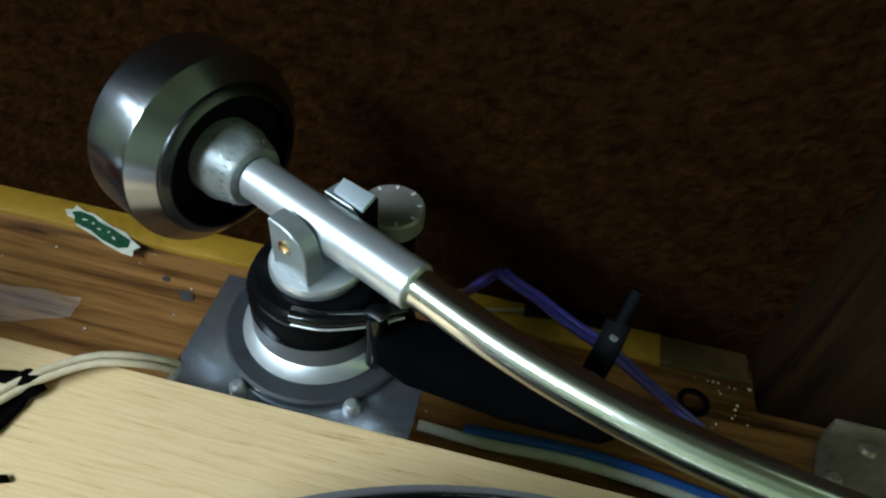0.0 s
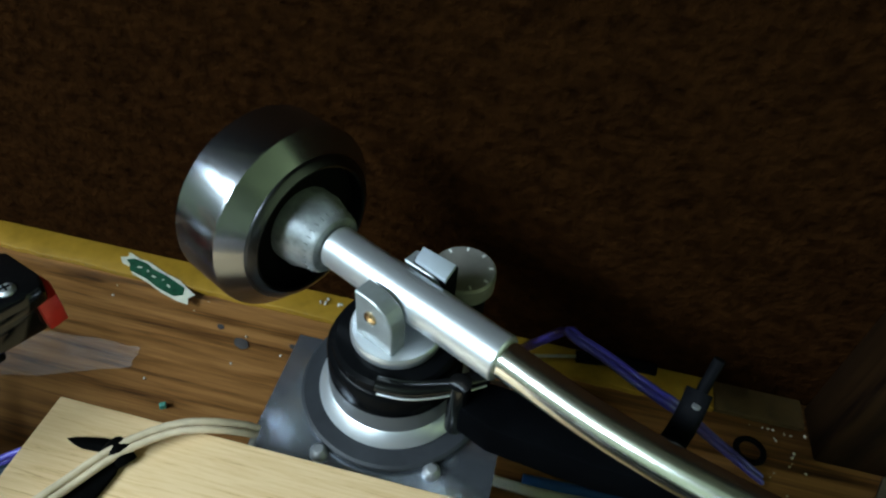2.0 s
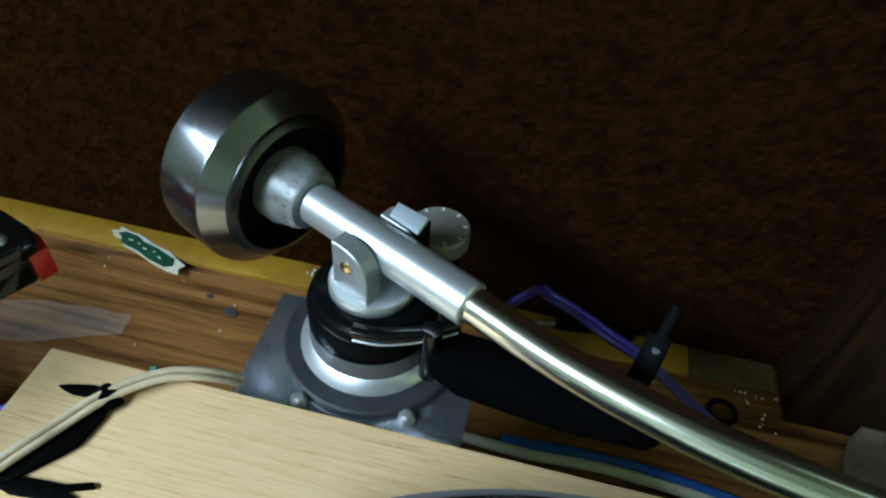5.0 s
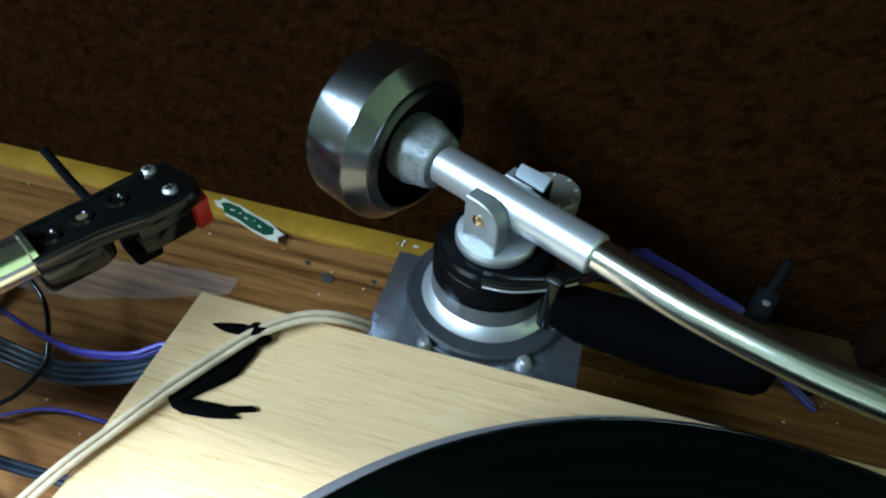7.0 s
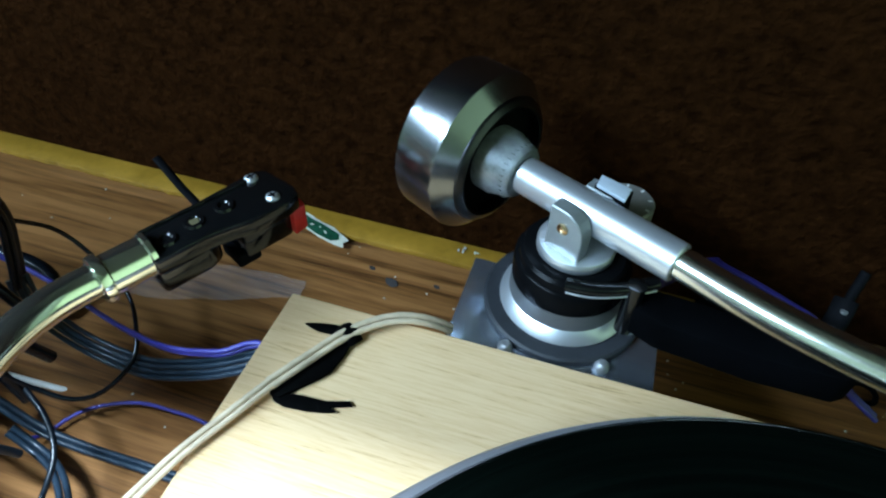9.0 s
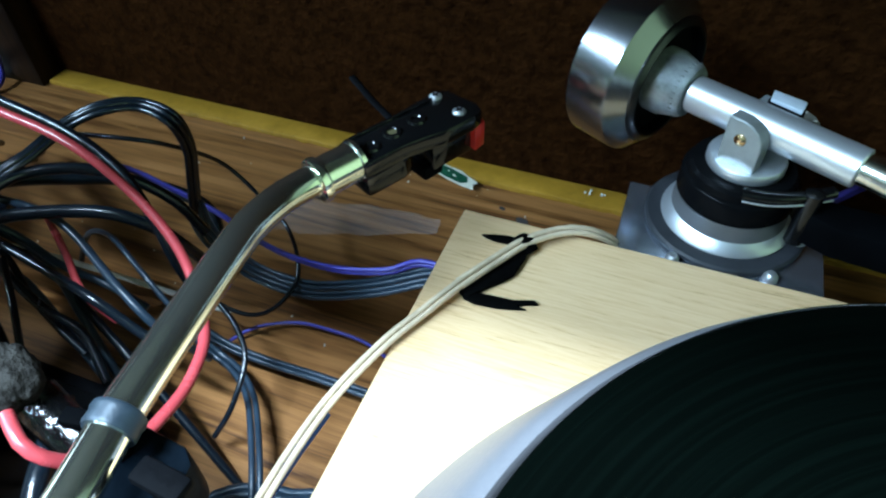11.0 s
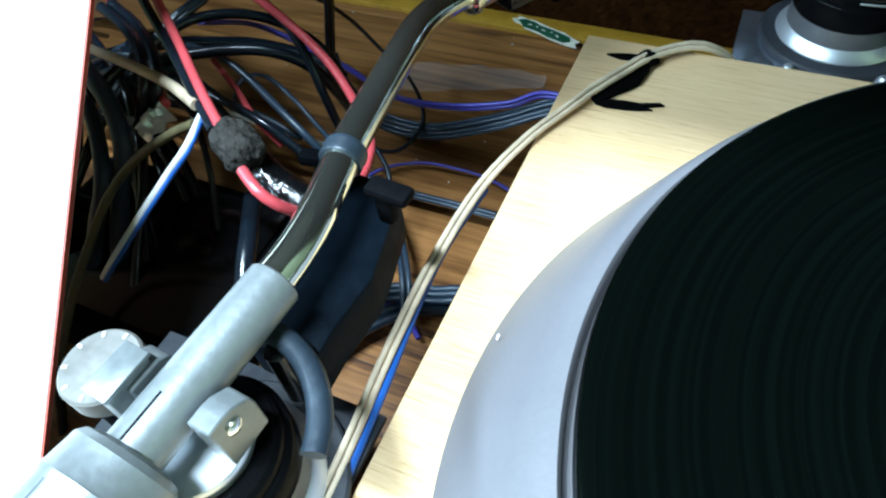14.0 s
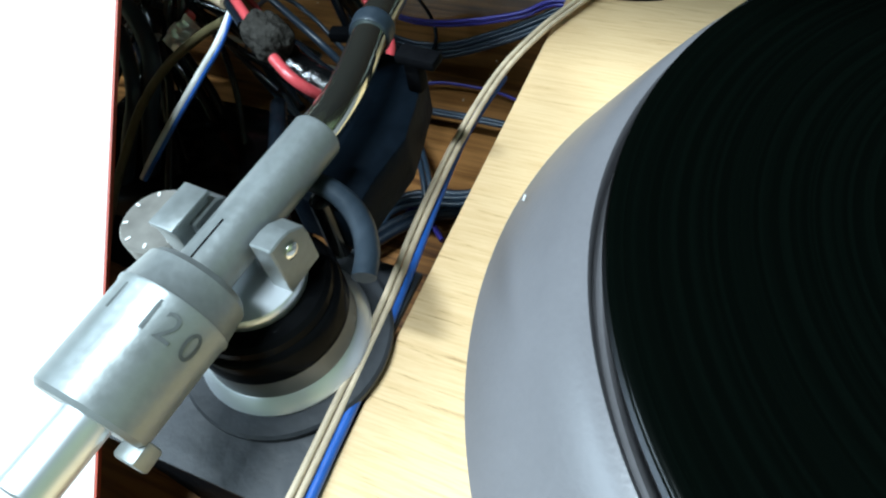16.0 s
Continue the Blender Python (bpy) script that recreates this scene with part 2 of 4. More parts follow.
def lathe(profile, seg=64, m=None):
    """Turns (radius, height) pairs round z."""
    bm = bmesh.new()
    rings = []
    for r, z in profile:
        if r < 1e-6:
            rings.append([bm.verts.new((0, 0, z))])
        else:
            rings.append([bm.verts.new((r * math.cos(2 * math.pi * k / seg), r * math.sin(2 * math.pi * k / seg), z)) for k in range(seg)])
    for a, b in zip(rings, rings[1:]):
        for k in range(seg):
            q = [a[k % len(a)], a[(k + 1) % len(a)], b[(k + 1) % len(b)], b[k % len(b)]]
            q = list(dict.fromkeys(q))
            if len(q) > 2:
                bm.faces.new(q)
    if m is not None:
        bm.transform(m)
    return bm


def loft(rings, seg=160):
    """Circles (x, y, radius, height) joined into one skin, closed at both ends."""
    bm = bmesh.new()
    rows = [[bm.verts.new((x + r * math.cos(2 * math.pi * k / seg), y + r * math.sin(2 * math.pi * k / seg), z)) for k in range(seg)] for x, y, r, z in rings]
    for a, b in zip(rows, rows[1:]):
        for k in range(seg):
            bm.faces.new((a[k], a[(k + 1) % seg], b[(k + 1) % seg], b[k]))
    bm.faces.new(rows[0][::-1])
    bm.faces.new(rows[-1])
    return bm


def along_x(x=0, y=0, z=0):
    """Lays a lathe's z axis along x."""
    return pose(x, y, z) @ pose(0, 0, 0, 0, 90, 0)


def smooth_path(points, step=0.004):
    """A soft curve through the points, evenly sampled."""
    p = [Vector(q) for q in points]
    p = [p[0] * 2 - p[1]] + p + [p[-1] * 2 - p[-2]]
    out = []
    for a, b, c, d in zip(p, p[1:], p[2:], p[3:]):
        n = max(2, int((c - b).length / step))
        for k in range(n):
            t = k / n
            out.append(0.5 * (2 * b + (c - a) * t + (2 * a - 5 * b + 4 * c - d) * t * t + (3 * b - a - 3 * c + d) * t ** 3))
    return out + [p[-2]]


def sweep(points, r, seg=12, step=0.004, shift=(0, 0), flat=1.0):
    """A round or flattened strand along a soft curve; shift moves it sideways off the curve."""
    path = smooth_path(points, step)
    bm = bmesh.new()
    rings = []
    side = None
    for k, q in enumerate(path):
        ahead = (path[min(k + 1, len(path) - 1)] - path[max(k - 1, 0)]).normalized()
        if side is None:
            side = ahead.cross(Vector((0, 0, 1)))
            side = side if side.length > 0.1 else Vector((1, 0, 0))
        side = (side - ahead * side.dot(ahead)).normalized()
        up = side.cross(ahead)
        mid = q + side * shift[0] + up * shift[1]
        rings.append([bm.verts.new(mid + r * (side * math.cos(2 * math.pi * j / seg) + up * flat * math.sin(2 * math.pi * j / seg))) for j in range(seg)])
    for a, b in zip(rings, rings[1:]):
        for j in range(seg):
            bm.faces.new((a[j], a[(j + 1) % seg], b[(j + 1) % seg], b[j]))
    bm.faces.new(rings[0][::-1])
    bm.faces.new(rings[-1])
    return bm


def trail(points):
    """Carries a lead's free start on and down, out of sight among the others."""
    a, b = Vector(points[0]), Vector(points[1])
    if a.z < 0.04 or a.z > 0.118 or a.x > -0.15:
        return points
    d = (a - b).normalized()
    d.z = min(d.z, 0.0)
    drop = a.z - 0.012
    return [tuple(a + d * 0.16 - Vector((0, 0, drop))), tuple(a + d * 0.10 - Vector((0, 0, drop * 0.5))), tuple(a + d * 0.045 - Vector((0, 0, drop * 0.12)))] + list(points)


def cable(name, mat, r, points, label, strands=1):
    """One round strand, or several side by side as the parts of one lead."""
    if mat != RED and ("tangle" in label or "arched" in label):
        points = trail(points)
        points = trail(points[::-1])[::-1] if points[-1][0] < -0.15 else points
    if strands == 1:
        return tagged(link(name, sweep(points, r), mat, 60), label, "cable", "tangled cables")
    lead = thing(name, (0, 0, 0), label, "cable", "tangled cables")
    for k in range(strands):
        part("strand", sweep(points, r, shift=((k - (strands - 1) / 2) * 2.05 * r, 0.0006 * (k % 2))), mat, lead, sharp=60)
    return lead


def slab(outline, z0, z1, bevel=0.0):
    """An upright prism over a flat outline."""
    bm = bmesh.new()
    f = bm.faces.new([bm.verts.new((x, y, z0)) for x, y in outline])
    top = bmesh.ops.extrude_face_region(bm, geom=[f])
    bmesh.ops.translate(bm, vec=(0, 0, z1 - z0), verts=[v for v in top["geom"] if isinstance(v, bmesh.types.BMVert)])
    if bevel:
        bmesh.ops.recalc_face_normals(bm, faces=bm.faces)
        bmesh.ops.bevel(bm, geom=bm.edges[:], offset=bevel, segments=2, profile=0.5, affect="EDGES")
    return bm


def setting(name, bm, mat, label):
    return tagged(link(name, bm, mat), label, kind="structure")


# ---- the shelf and the room round it ----
BOARD = 0.0924
WALL = 0.139
setting("floor_shelf", box(-0.60, 0.40, -0.50, 0.165, -0.025, 0.0, 0.002), SHELF_WOOD, "dark wood-grained shelf with streaks, specks and scuffs")
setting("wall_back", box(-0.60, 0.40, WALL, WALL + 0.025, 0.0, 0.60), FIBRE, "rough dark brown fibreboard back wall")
# Last stretch of the strip, in a darker brown than the rest.
setting("trim", box(0.2495, 0.294, 0.1215, WALL, 0.0, 0.0038, 0.0012), BROWN_STRIP, "brown end of the painted strip")
ragged = [(-0.401 + 0.0065 * k, 0.1215 + 0.0013 * noise.noise((0.9 * k, 2.3, 0.0)) + 0.0007 * noise.noise((2.7 * k, 7.1, 0.0))) for k in range(101)]
setting("trim", slab(ragged + [(0.249, WALL), (-0.401, WALL)], 0.0, 0.004, 0.0004), YELLOW, "yellow painted strip along the foot of the wall")
# Unseen side walls, kept short so light and reflections reach the arms.
setting("wall_right", box(0.376, 0.40, 0.095, WALL, 0.0, 0.60), SHADED_WOOD, "brown wooden side wall of the shelf, out of view")
setting("wall_left", box(-0.60, -0.576, -0.10, WALL, 0.0, 0.60), SHADED_WOOD, "brown wooden side wall of the shelf, out of view")
# Unseen board; its front edge is set to cast the plinth's shadow line.
setting("ceiling_shelf", box(-0.60, 0.40, -0.222, 0.165, 0.60, 0.62), DARK_PAINT, "dull grey underside of an unseen shelf above, placed to shade the plinth")
setting("floor", box(-2.2, 1.8, -2.02, 0.2, -0.95, -0.9), ROOM, "plain floor of the room")
setting("ceiling", box(-2.2, 1.8, -2.02, 0.2, 1.75, 1.8), ROOM, "plain ceiling of the room")
setting("wall_front", box(-2.2, 1.8, -2.06, -2.02, -0.9, 1.75), ROOM, "plain painted wall of the room")
setting("wall_west", box(-2.24, -2.2, -2.02, 0.2, -0.9, 1.75), ROOM, "plain painted wall of the room")
# Unseen wall, greened so that chrome and vinyl have something green to reflect.
setting("wall_east", box(1.8, 1.84, -2.02, 0.2, -0.9, 1.75), GREEN_WALL, "unseen wall of the room, pale green for the chrome's reflections")
setting("wall_rear", box(-2.2, 1.8, 0.2, 0.24, -0.9, 1.75), ROOM, "plain painted wall of the room behind the shelf")

post = thing("wooden_post", (0, 0, 0), "brown wooden corner post on the shelf, darkened for the shaded corner", "post", "corner posts")
part("post", box(0.296, 0.3755, 0.106, 0.1365, 0.0, 0.599, 0.002), SHADED_WOOD, post)
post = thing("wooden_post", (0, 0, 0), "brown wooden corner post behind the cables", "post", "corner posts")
part("post", box(-0.452, -0.402, 0.116, 0.1365, 0.0, 0.599, 0.002), SHADED_WOOD, post)

bracket = thing("angle_bracket", (0, 0, 0), "dull rusty angle bracket screwed at the shelf's corner", "bracket")
part("plate", slab([(0.3225, 0.094), (0.3280, 0.1055), (0.370, 0.1055), (0.370, 0.058), (0.3150, 0.058)], 0.0, 0.0026, 0.0006), RUST, bracket)
part("upright", box(0.3285, 0.370, 0.1032, 0.1058, 0.0, 0.012, 0.0008), RUST, bracket)
for x, y in ((0.3465, 0.0985), (0.3270, 0.0790)):
    part("screw", lathe([(0.0, 0.0050), (0.0012, 0.0044), (0.0024, 0.0046), (0.0040, 0.0032), (0.0043, 0.0024)], 20, pose(x, y, 0)), RUST, bracket, "dome-headed screw")

# ---- the plinth and the platter ----
plinth = thing("turntable_plinth", (0, 0, 0), "pale oak veneered turntable plinth standing on the shelf", "turntable")
part("top_board", box(0.0, 0.333, -0.40, 0.0, 0.0866, BOARD, 0.0007), PALE_WOOD, plinth, "pale oak veneered board")
part("body", box(0.045, 0.325, -0.39, -0.012, 0.0, 0.0834, 0.001), SHELF_WOOD, plinth, "dark wooden carcass")

MID = (0.1935, -0.1687)
platter = thing("platter", (*MID, BOARD), "light grey turntable platter with a sloping skirt and black edge", "platter")
part("skirt", loft([(-0.0188, -0.0159, 0.1574, 0.0), (-0.0188, -0.0159, 0.1577, 0.0010), (-0.0062, -0.0053, 0.1522, 0.0205), (-0.0020, -0.0016, 0.1504, 0.0262),
                    (0.0, 0.0, 0.1490, 0.0280), (0.0, 0.0, 0.1474, 0.0284), (0.0, 0.0, 0.1464, 0.0270), (0.0, 0.0, 0.1460, 0.0200), (0.0, 0.0, 0.1446, 0.0190), (0.0, 0.0, 0.02, 0.0190)]), PLATTER, platter, "grey painted sloping skirt")
part("rim", lathe([(0.0, 0.0192), (0.1425, 0.0192), (0.1432, 0.0200), (0.1432, 0.0325), (0.1415, 0.0342), (0.0, 0.0342)], 160), BLACK_GLOSS, platter, "glossy black rim")
part("rim_edge", lathe([(0.1434, 0.0318), (0.1441, 0.0326), (0.1440, 0.0336), (0.1422, 0.0350), (0.1416, 0.0350), (0.1416, 0.0344)], 160), DARK_STEEL, platter, "dark metal bevel of the rim")
record = thing("vinyl_record", (*MID, BOARD + 0.0351), "black vinyl record lying on the platter", "record")
part("disc", lathe([(0.0, 0.0), (0.1424, 0.0), (0.1432, 0.0007), (0.1434, 0.0013), (0.1428, 0.0019), (0.1410, 0.0025), (0.1380, 0.0020), (0.055, 0.0019), (0.052, 0.0022), (0.0, 0.0022)], 200), VINYL, record, sharp=50)
part("label", lathe([(0.0036, 0.0023), (0.05, 0.0023), (0.05, 0.0026), (0.0036, 0.0026)], 80), PAPER, record, "pale paper label")


# ---- tonearms ----
def tonearm(centre, turn, z, label, front, chrome, second, rest):
    """An S-shaped arm on its round base; x of the thing points along the arm to the head."""
    arm = thing("tonearm", (*centre, z), label, "tonearm", "tonearms", turn)
    A, O = 0.048, 0.0014 if second else 0.0033
    near, far, mid, wide = (0.0092, 0.0160, 0.0065, 0.84) if second else (0.0078, 0.0142, 0.0, 1.0)
    part("mounting_plate", slab(front, -0.0024, -0.0001, 0.0004), FLANGE if second else ALU, arm, "scratched metal plate")
    part("flange", lathe([(0.0, 0.0), (0.0318, 0.0), (0.0327, 0.0008), (0.0327, 0.0026), (0.0318, 0.0034), (0.0265, 0.0036), (0.0, 0.0036)]), FLANGE, arm, "dark grey ring")
    part("base_ring", lathe([(0.0, 0.0036), (0.0262, 0.0036), (0.0265, 0.0042), (0.0263, 0.0048), (0.0234, 0.0086), (0.0229, 0.0090), (0.0, 0.0090)]), SILVER, arm, "bright bevelled silver ring")
    # Upright side of the silver ring; its dark reflection is a greyer colour.
    part("base_cone", lathe([(0.0, 0.0090), (0.0230, 0.0090), (0.0226, 0.0165), (0.0, 0.0165)]), SHADED_CONE, arm, "silver cone, its dark reflection put into a grey colour")
    part("base", lathe([(0.0, 0.0165), (0.0222, 0.0165), (0.0228, 0.0172), (0.0228, 0.0258), (0.0222, 0.0270), (0.0212, 0.0276), (0.0208, 0.0300), (0.0196, 0.0312), (0.0, 0.0316)]), DRUM, arm, "satin black drum")
    part("collar", lathe([(0.0, 0.0314), (0.0146, 0.0314), (0.0150, 0.0320), (0.0150, 0.0348), (0.0144, 0.0358), (0.0, 0.0360)]), SILVER, arm, "silver collar")
    # yoke: two cheeks on a round foot
    for s in (-1, 1):
        bm = bmesh.new()
        y0, y1 = O + s * near, O + s * far
        top = (0.0532 if second else 0.0552) if s < 0 else 0.0515
        outline = [(-0.0075, 0.0355), (0.0075, 0.0355), (0.0075, 0.0460), (0.0068, min(top, 0.0495))] + (
            [(0.0048, top - 0.0027), (0.0015, top - 0.0007), (-0.0020, top)] if s < 0 else [(0.0040, top)]) + [(-0.0075, top)]
        f = bm.faces.new([bm.verts.new((mid + x * wide, y0, zz)) for x, zz in outline])
        ex = bmesh.ops.extrude_face_region(bm, geom=[f])
        bmesh.ops.translate(bm, vec=(0, y1 - y0, 0), verts=[v for v in ex["geom"] if isinstance(v, bmesh.types.BMVert)])
        bmesh.ops.recalc_face_normals(bm, faces=bm.faces)
        bmesh.ops.bevel(bm, geom=bm.edges[:], offset=0.0004, segments=1, affect="EDGES")
        cheek = part("yoke_cheek", bm, SLEEVE, arm, "grey yoke cheek")
        part("pivot_screw", lathe([(0.0, 0.0014), (0.0012, 0.0013), (0.0023, 0.0006), (0.0024, 0.0), (0.0, 0.0)], 20,
             pose(mid - 0.001, y1, A - 0.0005) @ pose(0, 0, 0, -90 * s, 0, 0)), CHROME if second else GOLD, cheek, "small pivot screw")
    tip = 0.0415 if second else 0.0375
    part("bearing_tube", lathe([(0.0, -0.0300), (0.0070, -0.0300), (0.0074, -0.0295), (0.0074, tip - 0.0005), (0.0070, tip), (0.0052, tip), (0.0, tip - 0.001)], 40,
         along_x(0, O, A)), SLEEVE if second else SILVER, arm, "satin silver tube")
    part("armwand", sweep(chrome, 0.0058, 24, 0.003), TINTED_CHROME if second else CHROME, arm, "curved chrome tube", 60)
    # dial, its carrier and the lift
    dx, dz = (0.0040, -0.0024) if second else (0.0, -0.006)
    part("dial", lathe([(0.0, 0.0), (0.0105, 0.0), (0.0115, 0.0008), (0.0115, 0.0072), (0.0108, 0.0080), (0.0, 0.0082)], 40, pose(dx, 0.0350, 0.0325 + dz)), DIAL, arm, "round grey dial")
    for k in range(9):
        a = radians(40 * k)
        part("dial_mark", box(-0.0008, 0.0008, -0.0004, 0.0004, 0.0, 0.0002), MARK, arm).matrix_local = pose(dx + 0.0095 * math.cos(a), 0.0350 + 0.0095 * math.sin(a), 0.0406 + dz, 0, 0, 40 * k)
    part("dial_stem", lathe([(0.0, 0.0), (0.009, 0.0), (0.009, 0.026), (0.0, 0.026)], 32, pose(dx, 0.0350, 0.0)), BLACK_MATT, arm)
    # First arm's block is black for its shaded sides, under a lighter cap.
    part("carrier", box(-0.0045, 0.0085, 0.0120, 0.0190, 0.0290, 0.0535, 0.0008), SLEEVE if second else BLACK_MATT, arm, "square block beside the tube")
    part("carrier_cap", box(-0.0052, 0.0092, 0.0112, 0.0192, 0.0536, 0.0552, 0.0004) if second else slab([(-0.0049, 0.0174), (0.0079, 0.0181), (0.0095, 0.0108), (-0.0031, 0.0112)], 0.0530, 0.0546, 0.0003), SLEEVE if second else LIT_CAP, arm, "pale metal cap")
    if second:
        arc = [(0.0325 * math.cos(radians(a)), 0.0325 * math.sin(radians(a)), 0.0385) for a in range(-72, 10, 12)]
    else:
        arc = [(0.0095, -0.0195, 0.0335), (0.0150, -0.0168, 0.0337), (0.0195, -0.0135, 0.0338), (0.0262, -0.0058, 0.0338), (0.0325, 0.0048, 0.0336)]
        part("lift_edge", sweep([(x + 0.0014, y - 0.0016, z - 0.0024) for x, y, z in arc], 0.0004, 8, 0.003), SILVER, arm, "bright edge of the lift bar", 60)
    part("lift_platform", sweep(arc, 0.0034 if second else 0.0026, 10, 0.003, flat=0.75), LIFT if second else BLACK_GLOSS, arm, "curved lift bar", 60)
    part("lift_post", lathe([(0.0, 0.012), (0.0035, 0.012), (0.0035, 0.036), (0.0, 0.037)], 20, pose(0.029, -0.004, 0)), BLACK_GLOSS, arm)
    part("rest_bar", slab(rest, 0.014, 0.033 if second else 0.028, 0.0015), REST_BAR if second else ARM_BAR, arm, "long black rest bracket")
    if second:
        part("rest_post", lathe([(0.0, 0.0328), (0.0062, 0.0328), (0.0064, 0.0335), (0.0060, 0.0385), (0.0050, 0.0400), (0.0, 0.0400)], 24, pose(0.088, 0.0185, 0)), BLACK_GLOSS, arm, "black rest post")
        part("rest_clip", box(0.0795, 0.0862, -0.0150, -0.0006, 0.0440, 0.0478, 0.0012), BLACK_MATT, arm, "flat dark rest clip")
        part("rest_stem", box(0.0805, 0.0850, -0.0085, -0.0030, 0.0330, 0.0441, 0.001), BLACK_MATT, arm, "dark stem of the rest clip")
        return arm
    part("lift_screw", lathe([(0.0, 0.0), (0.0018, 0.0), (0.002, 0.0006), (0.002, 0.0045), (0.0, 0.005)], 16, pose(0.0295, -0.0001, 0.012) @ pose(0, 0, 0, 90, 0, 40)), ZINC, arm, "small bright screw")
    for x, y in ((-0.0015, -0.0355), (0.0305, -0.0165)):
        part("plate_screw", lathe([(0.0, 0.0036), (0.0016, 0.0034), (0.0028, 0.002), (0.003, 0.0)], 20, pose(x, y, 0.0)), ZINC, arm, "bright plate screw")
    return arm


def unit(p, place, turn, z):
    """World points in a thing's own axes."""
    m = pose(*place, z, 0, 0, turn).inverted()
    return [tuple(m @ Vector(q)) for q in p]


C1, T1, Z1 = (0.104, 0.037), -26.1, 0.0862
C2, T2, Z2 = (-0.0308, -0.2403), 85.3, 0.0935
PLATE1 = unit([(0.0636, -0.022, 0), (0.1440, -0.022, 0), (0.1440, 0.050, 0), (0.0628, 0.050, 0)], C1, T1, Z1)
PLATE2 = unit([(-0.085, -0.286, 0), (-0.0015, -0.286, 0), (-0.0015, -0.205, 0), (-0.085, -0.205, 0)], C2, T2, Z2)
arm_1 = tonearm(C1, T1, Z1, "silver tonearm with a large steel counterweight behind the plinth", [q[:2] for q in PLATE1],
                unit([(0.128, 0.029, 0.1342), (0.1379, 0.0245, 0.1342), (0.165, 0.0108, 0.1342), (0.19, 0.001, 0.1342), (0.215, -0.0065, 0.1342),
                      (0.243, -0.0125, 0.1342), (0.285, -0.021, 0.1342), (0.315, -0.034, 0.1342), (0.328, -0.06, 0.1342)], C1, T1, Z1), False,
                [(0.030, -0.0065), (0.0425, -0.0065), (0.074, 0.0045), (0.0985, 0.0165), (0.1015, 0.0215), (0.097, 0.028), (0.05, 0.014), (0.030, 0.006)])
arm_2 = tonearm(C2, T2, Z2, "grey S-shaped tonearm beside the plinth, its counterweight removed", [q[:2] for q in PLATE2],
                unit([(-0.0302, -0.2060, 0.1415), (-0.0294, -0.1975, 0.1415), (-0.0294, -0.187, 0.1412), (-0.0308, -0.174, 0.141), (-0.0338, -0.160, 0.1405), (-0.0368, -0.1465, 0.14), (-0.0402, -0.122, 0.1392),
                      (-0.0438, -0.0945, 0.138), (-0.0458, -0.077, 0.1368), (-0.0446, -0.062, 0.1355), (-0.0412, -0.051, 0.1345), (-0.0386, -0.0456, 0.134)], C2, T2, Z2), True,
                [(0.029, -0.0140), (0.0430, -0.0125), (0.0617, -0.0130), (0.0752, -0.0090), (0.0924, -0.0035), (0.0955, 0.0010), (0.0960, 0.0283), (0.0545, 0.0185), (0.029, 0.0095)])

SUPPORT = unit([(-0.083, -0.284, 0), (-0.022, -0.284, 0), (-0.022, -0.235, 0), (-0.083, -0.215, 0)], C2, T2, Z2)
# Added block; its black also stands for the dark below the plate.
part("added_support", slab([q[:2] for q in SUPPORT], -Z2, -0.0026, 0.001), BLACK_MATT, arm_2, "black block added under the plate to fill the dark there")

# counterweight of the first arm
weight = thing("counterweight", (0, 0, 0), "heavy steel counterweight with a dark hollow front", "counterweight")
weight.matrix_world = pose(*C1, Z1, 0, 0, T1)
part("drum", lathe([(0.0, -0.0690), (0.0318, -0.0690), (0.0334, -0.0678), (0.0338, -0.0500), (0.0335, -0.0490), (0.0270, -0.0428), (0.0266, -0.0432), (0.0266, -0.0500)], 96, along_x(0, 0.0033, 0.048)), STEEL, weight, "turned steel drum with a bevel", 20)
# Inner lip, a darker tone than the bevel it continues.
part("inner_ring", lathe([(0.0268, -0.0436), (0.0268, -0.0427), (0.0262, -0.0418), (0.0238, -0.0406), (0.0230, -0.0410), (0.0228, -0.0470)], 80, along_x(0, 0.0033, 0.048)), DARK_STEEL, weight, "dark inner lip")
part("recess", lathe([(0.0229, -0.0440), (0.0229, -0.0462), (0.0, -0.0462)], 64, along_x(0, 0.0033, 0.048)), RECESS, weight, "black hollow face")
for k in range(30):
    bm = box(-0.0345, -0.0325, -0.00009, 0.00009, 0.0106, 0.01155)
    bm.transform(pose(0, 0.0033, 0.048, 12 * k, 0, 0))
    part("scale_mark", bm, SMUDGE, weight)
part("sleeve", lathe([(0.0, -0.0549), (0.0132, -0.0549), (0.0136, -0.054), (0.0136, -0.0405), (0.0132, -0.0398), (0.0108, -0.0315), (0.0100, -0.0305), (0.0, -0.0305)], 48, along_x(0, 0.0033, 0.048)), DULL, weight, "worn grey conical sleeve")

# tail sleeve of the second arm
tail = thing("counterweight_sleeve", (0, 0, 0), "worn grey counterweight sleeve with faded numbers", "sleeve")
tail.matrix_world = pose(*C2, Z2, 0, 0, T2)
SO, SR = 0.0008, 0.0142
part("sleeve", lathe([(0.0, -0.0490), (SR - 0.0016, -0.0490), (SR - 0.0004, -0.0478), (SR, -0.0220), (SR + 0.0004, -0.0212), (SR + 0.0004, -0.0204), (SR, -0.0198), (SR - 0.0008, -0.0125), (SR - 0.0022, -0.0108), (0.0085, -0.0098), (0.0, -0.0098)], 64, along_x(0, SO, 0.048)), SLEEVE, tail, "grey cylinder", 30)
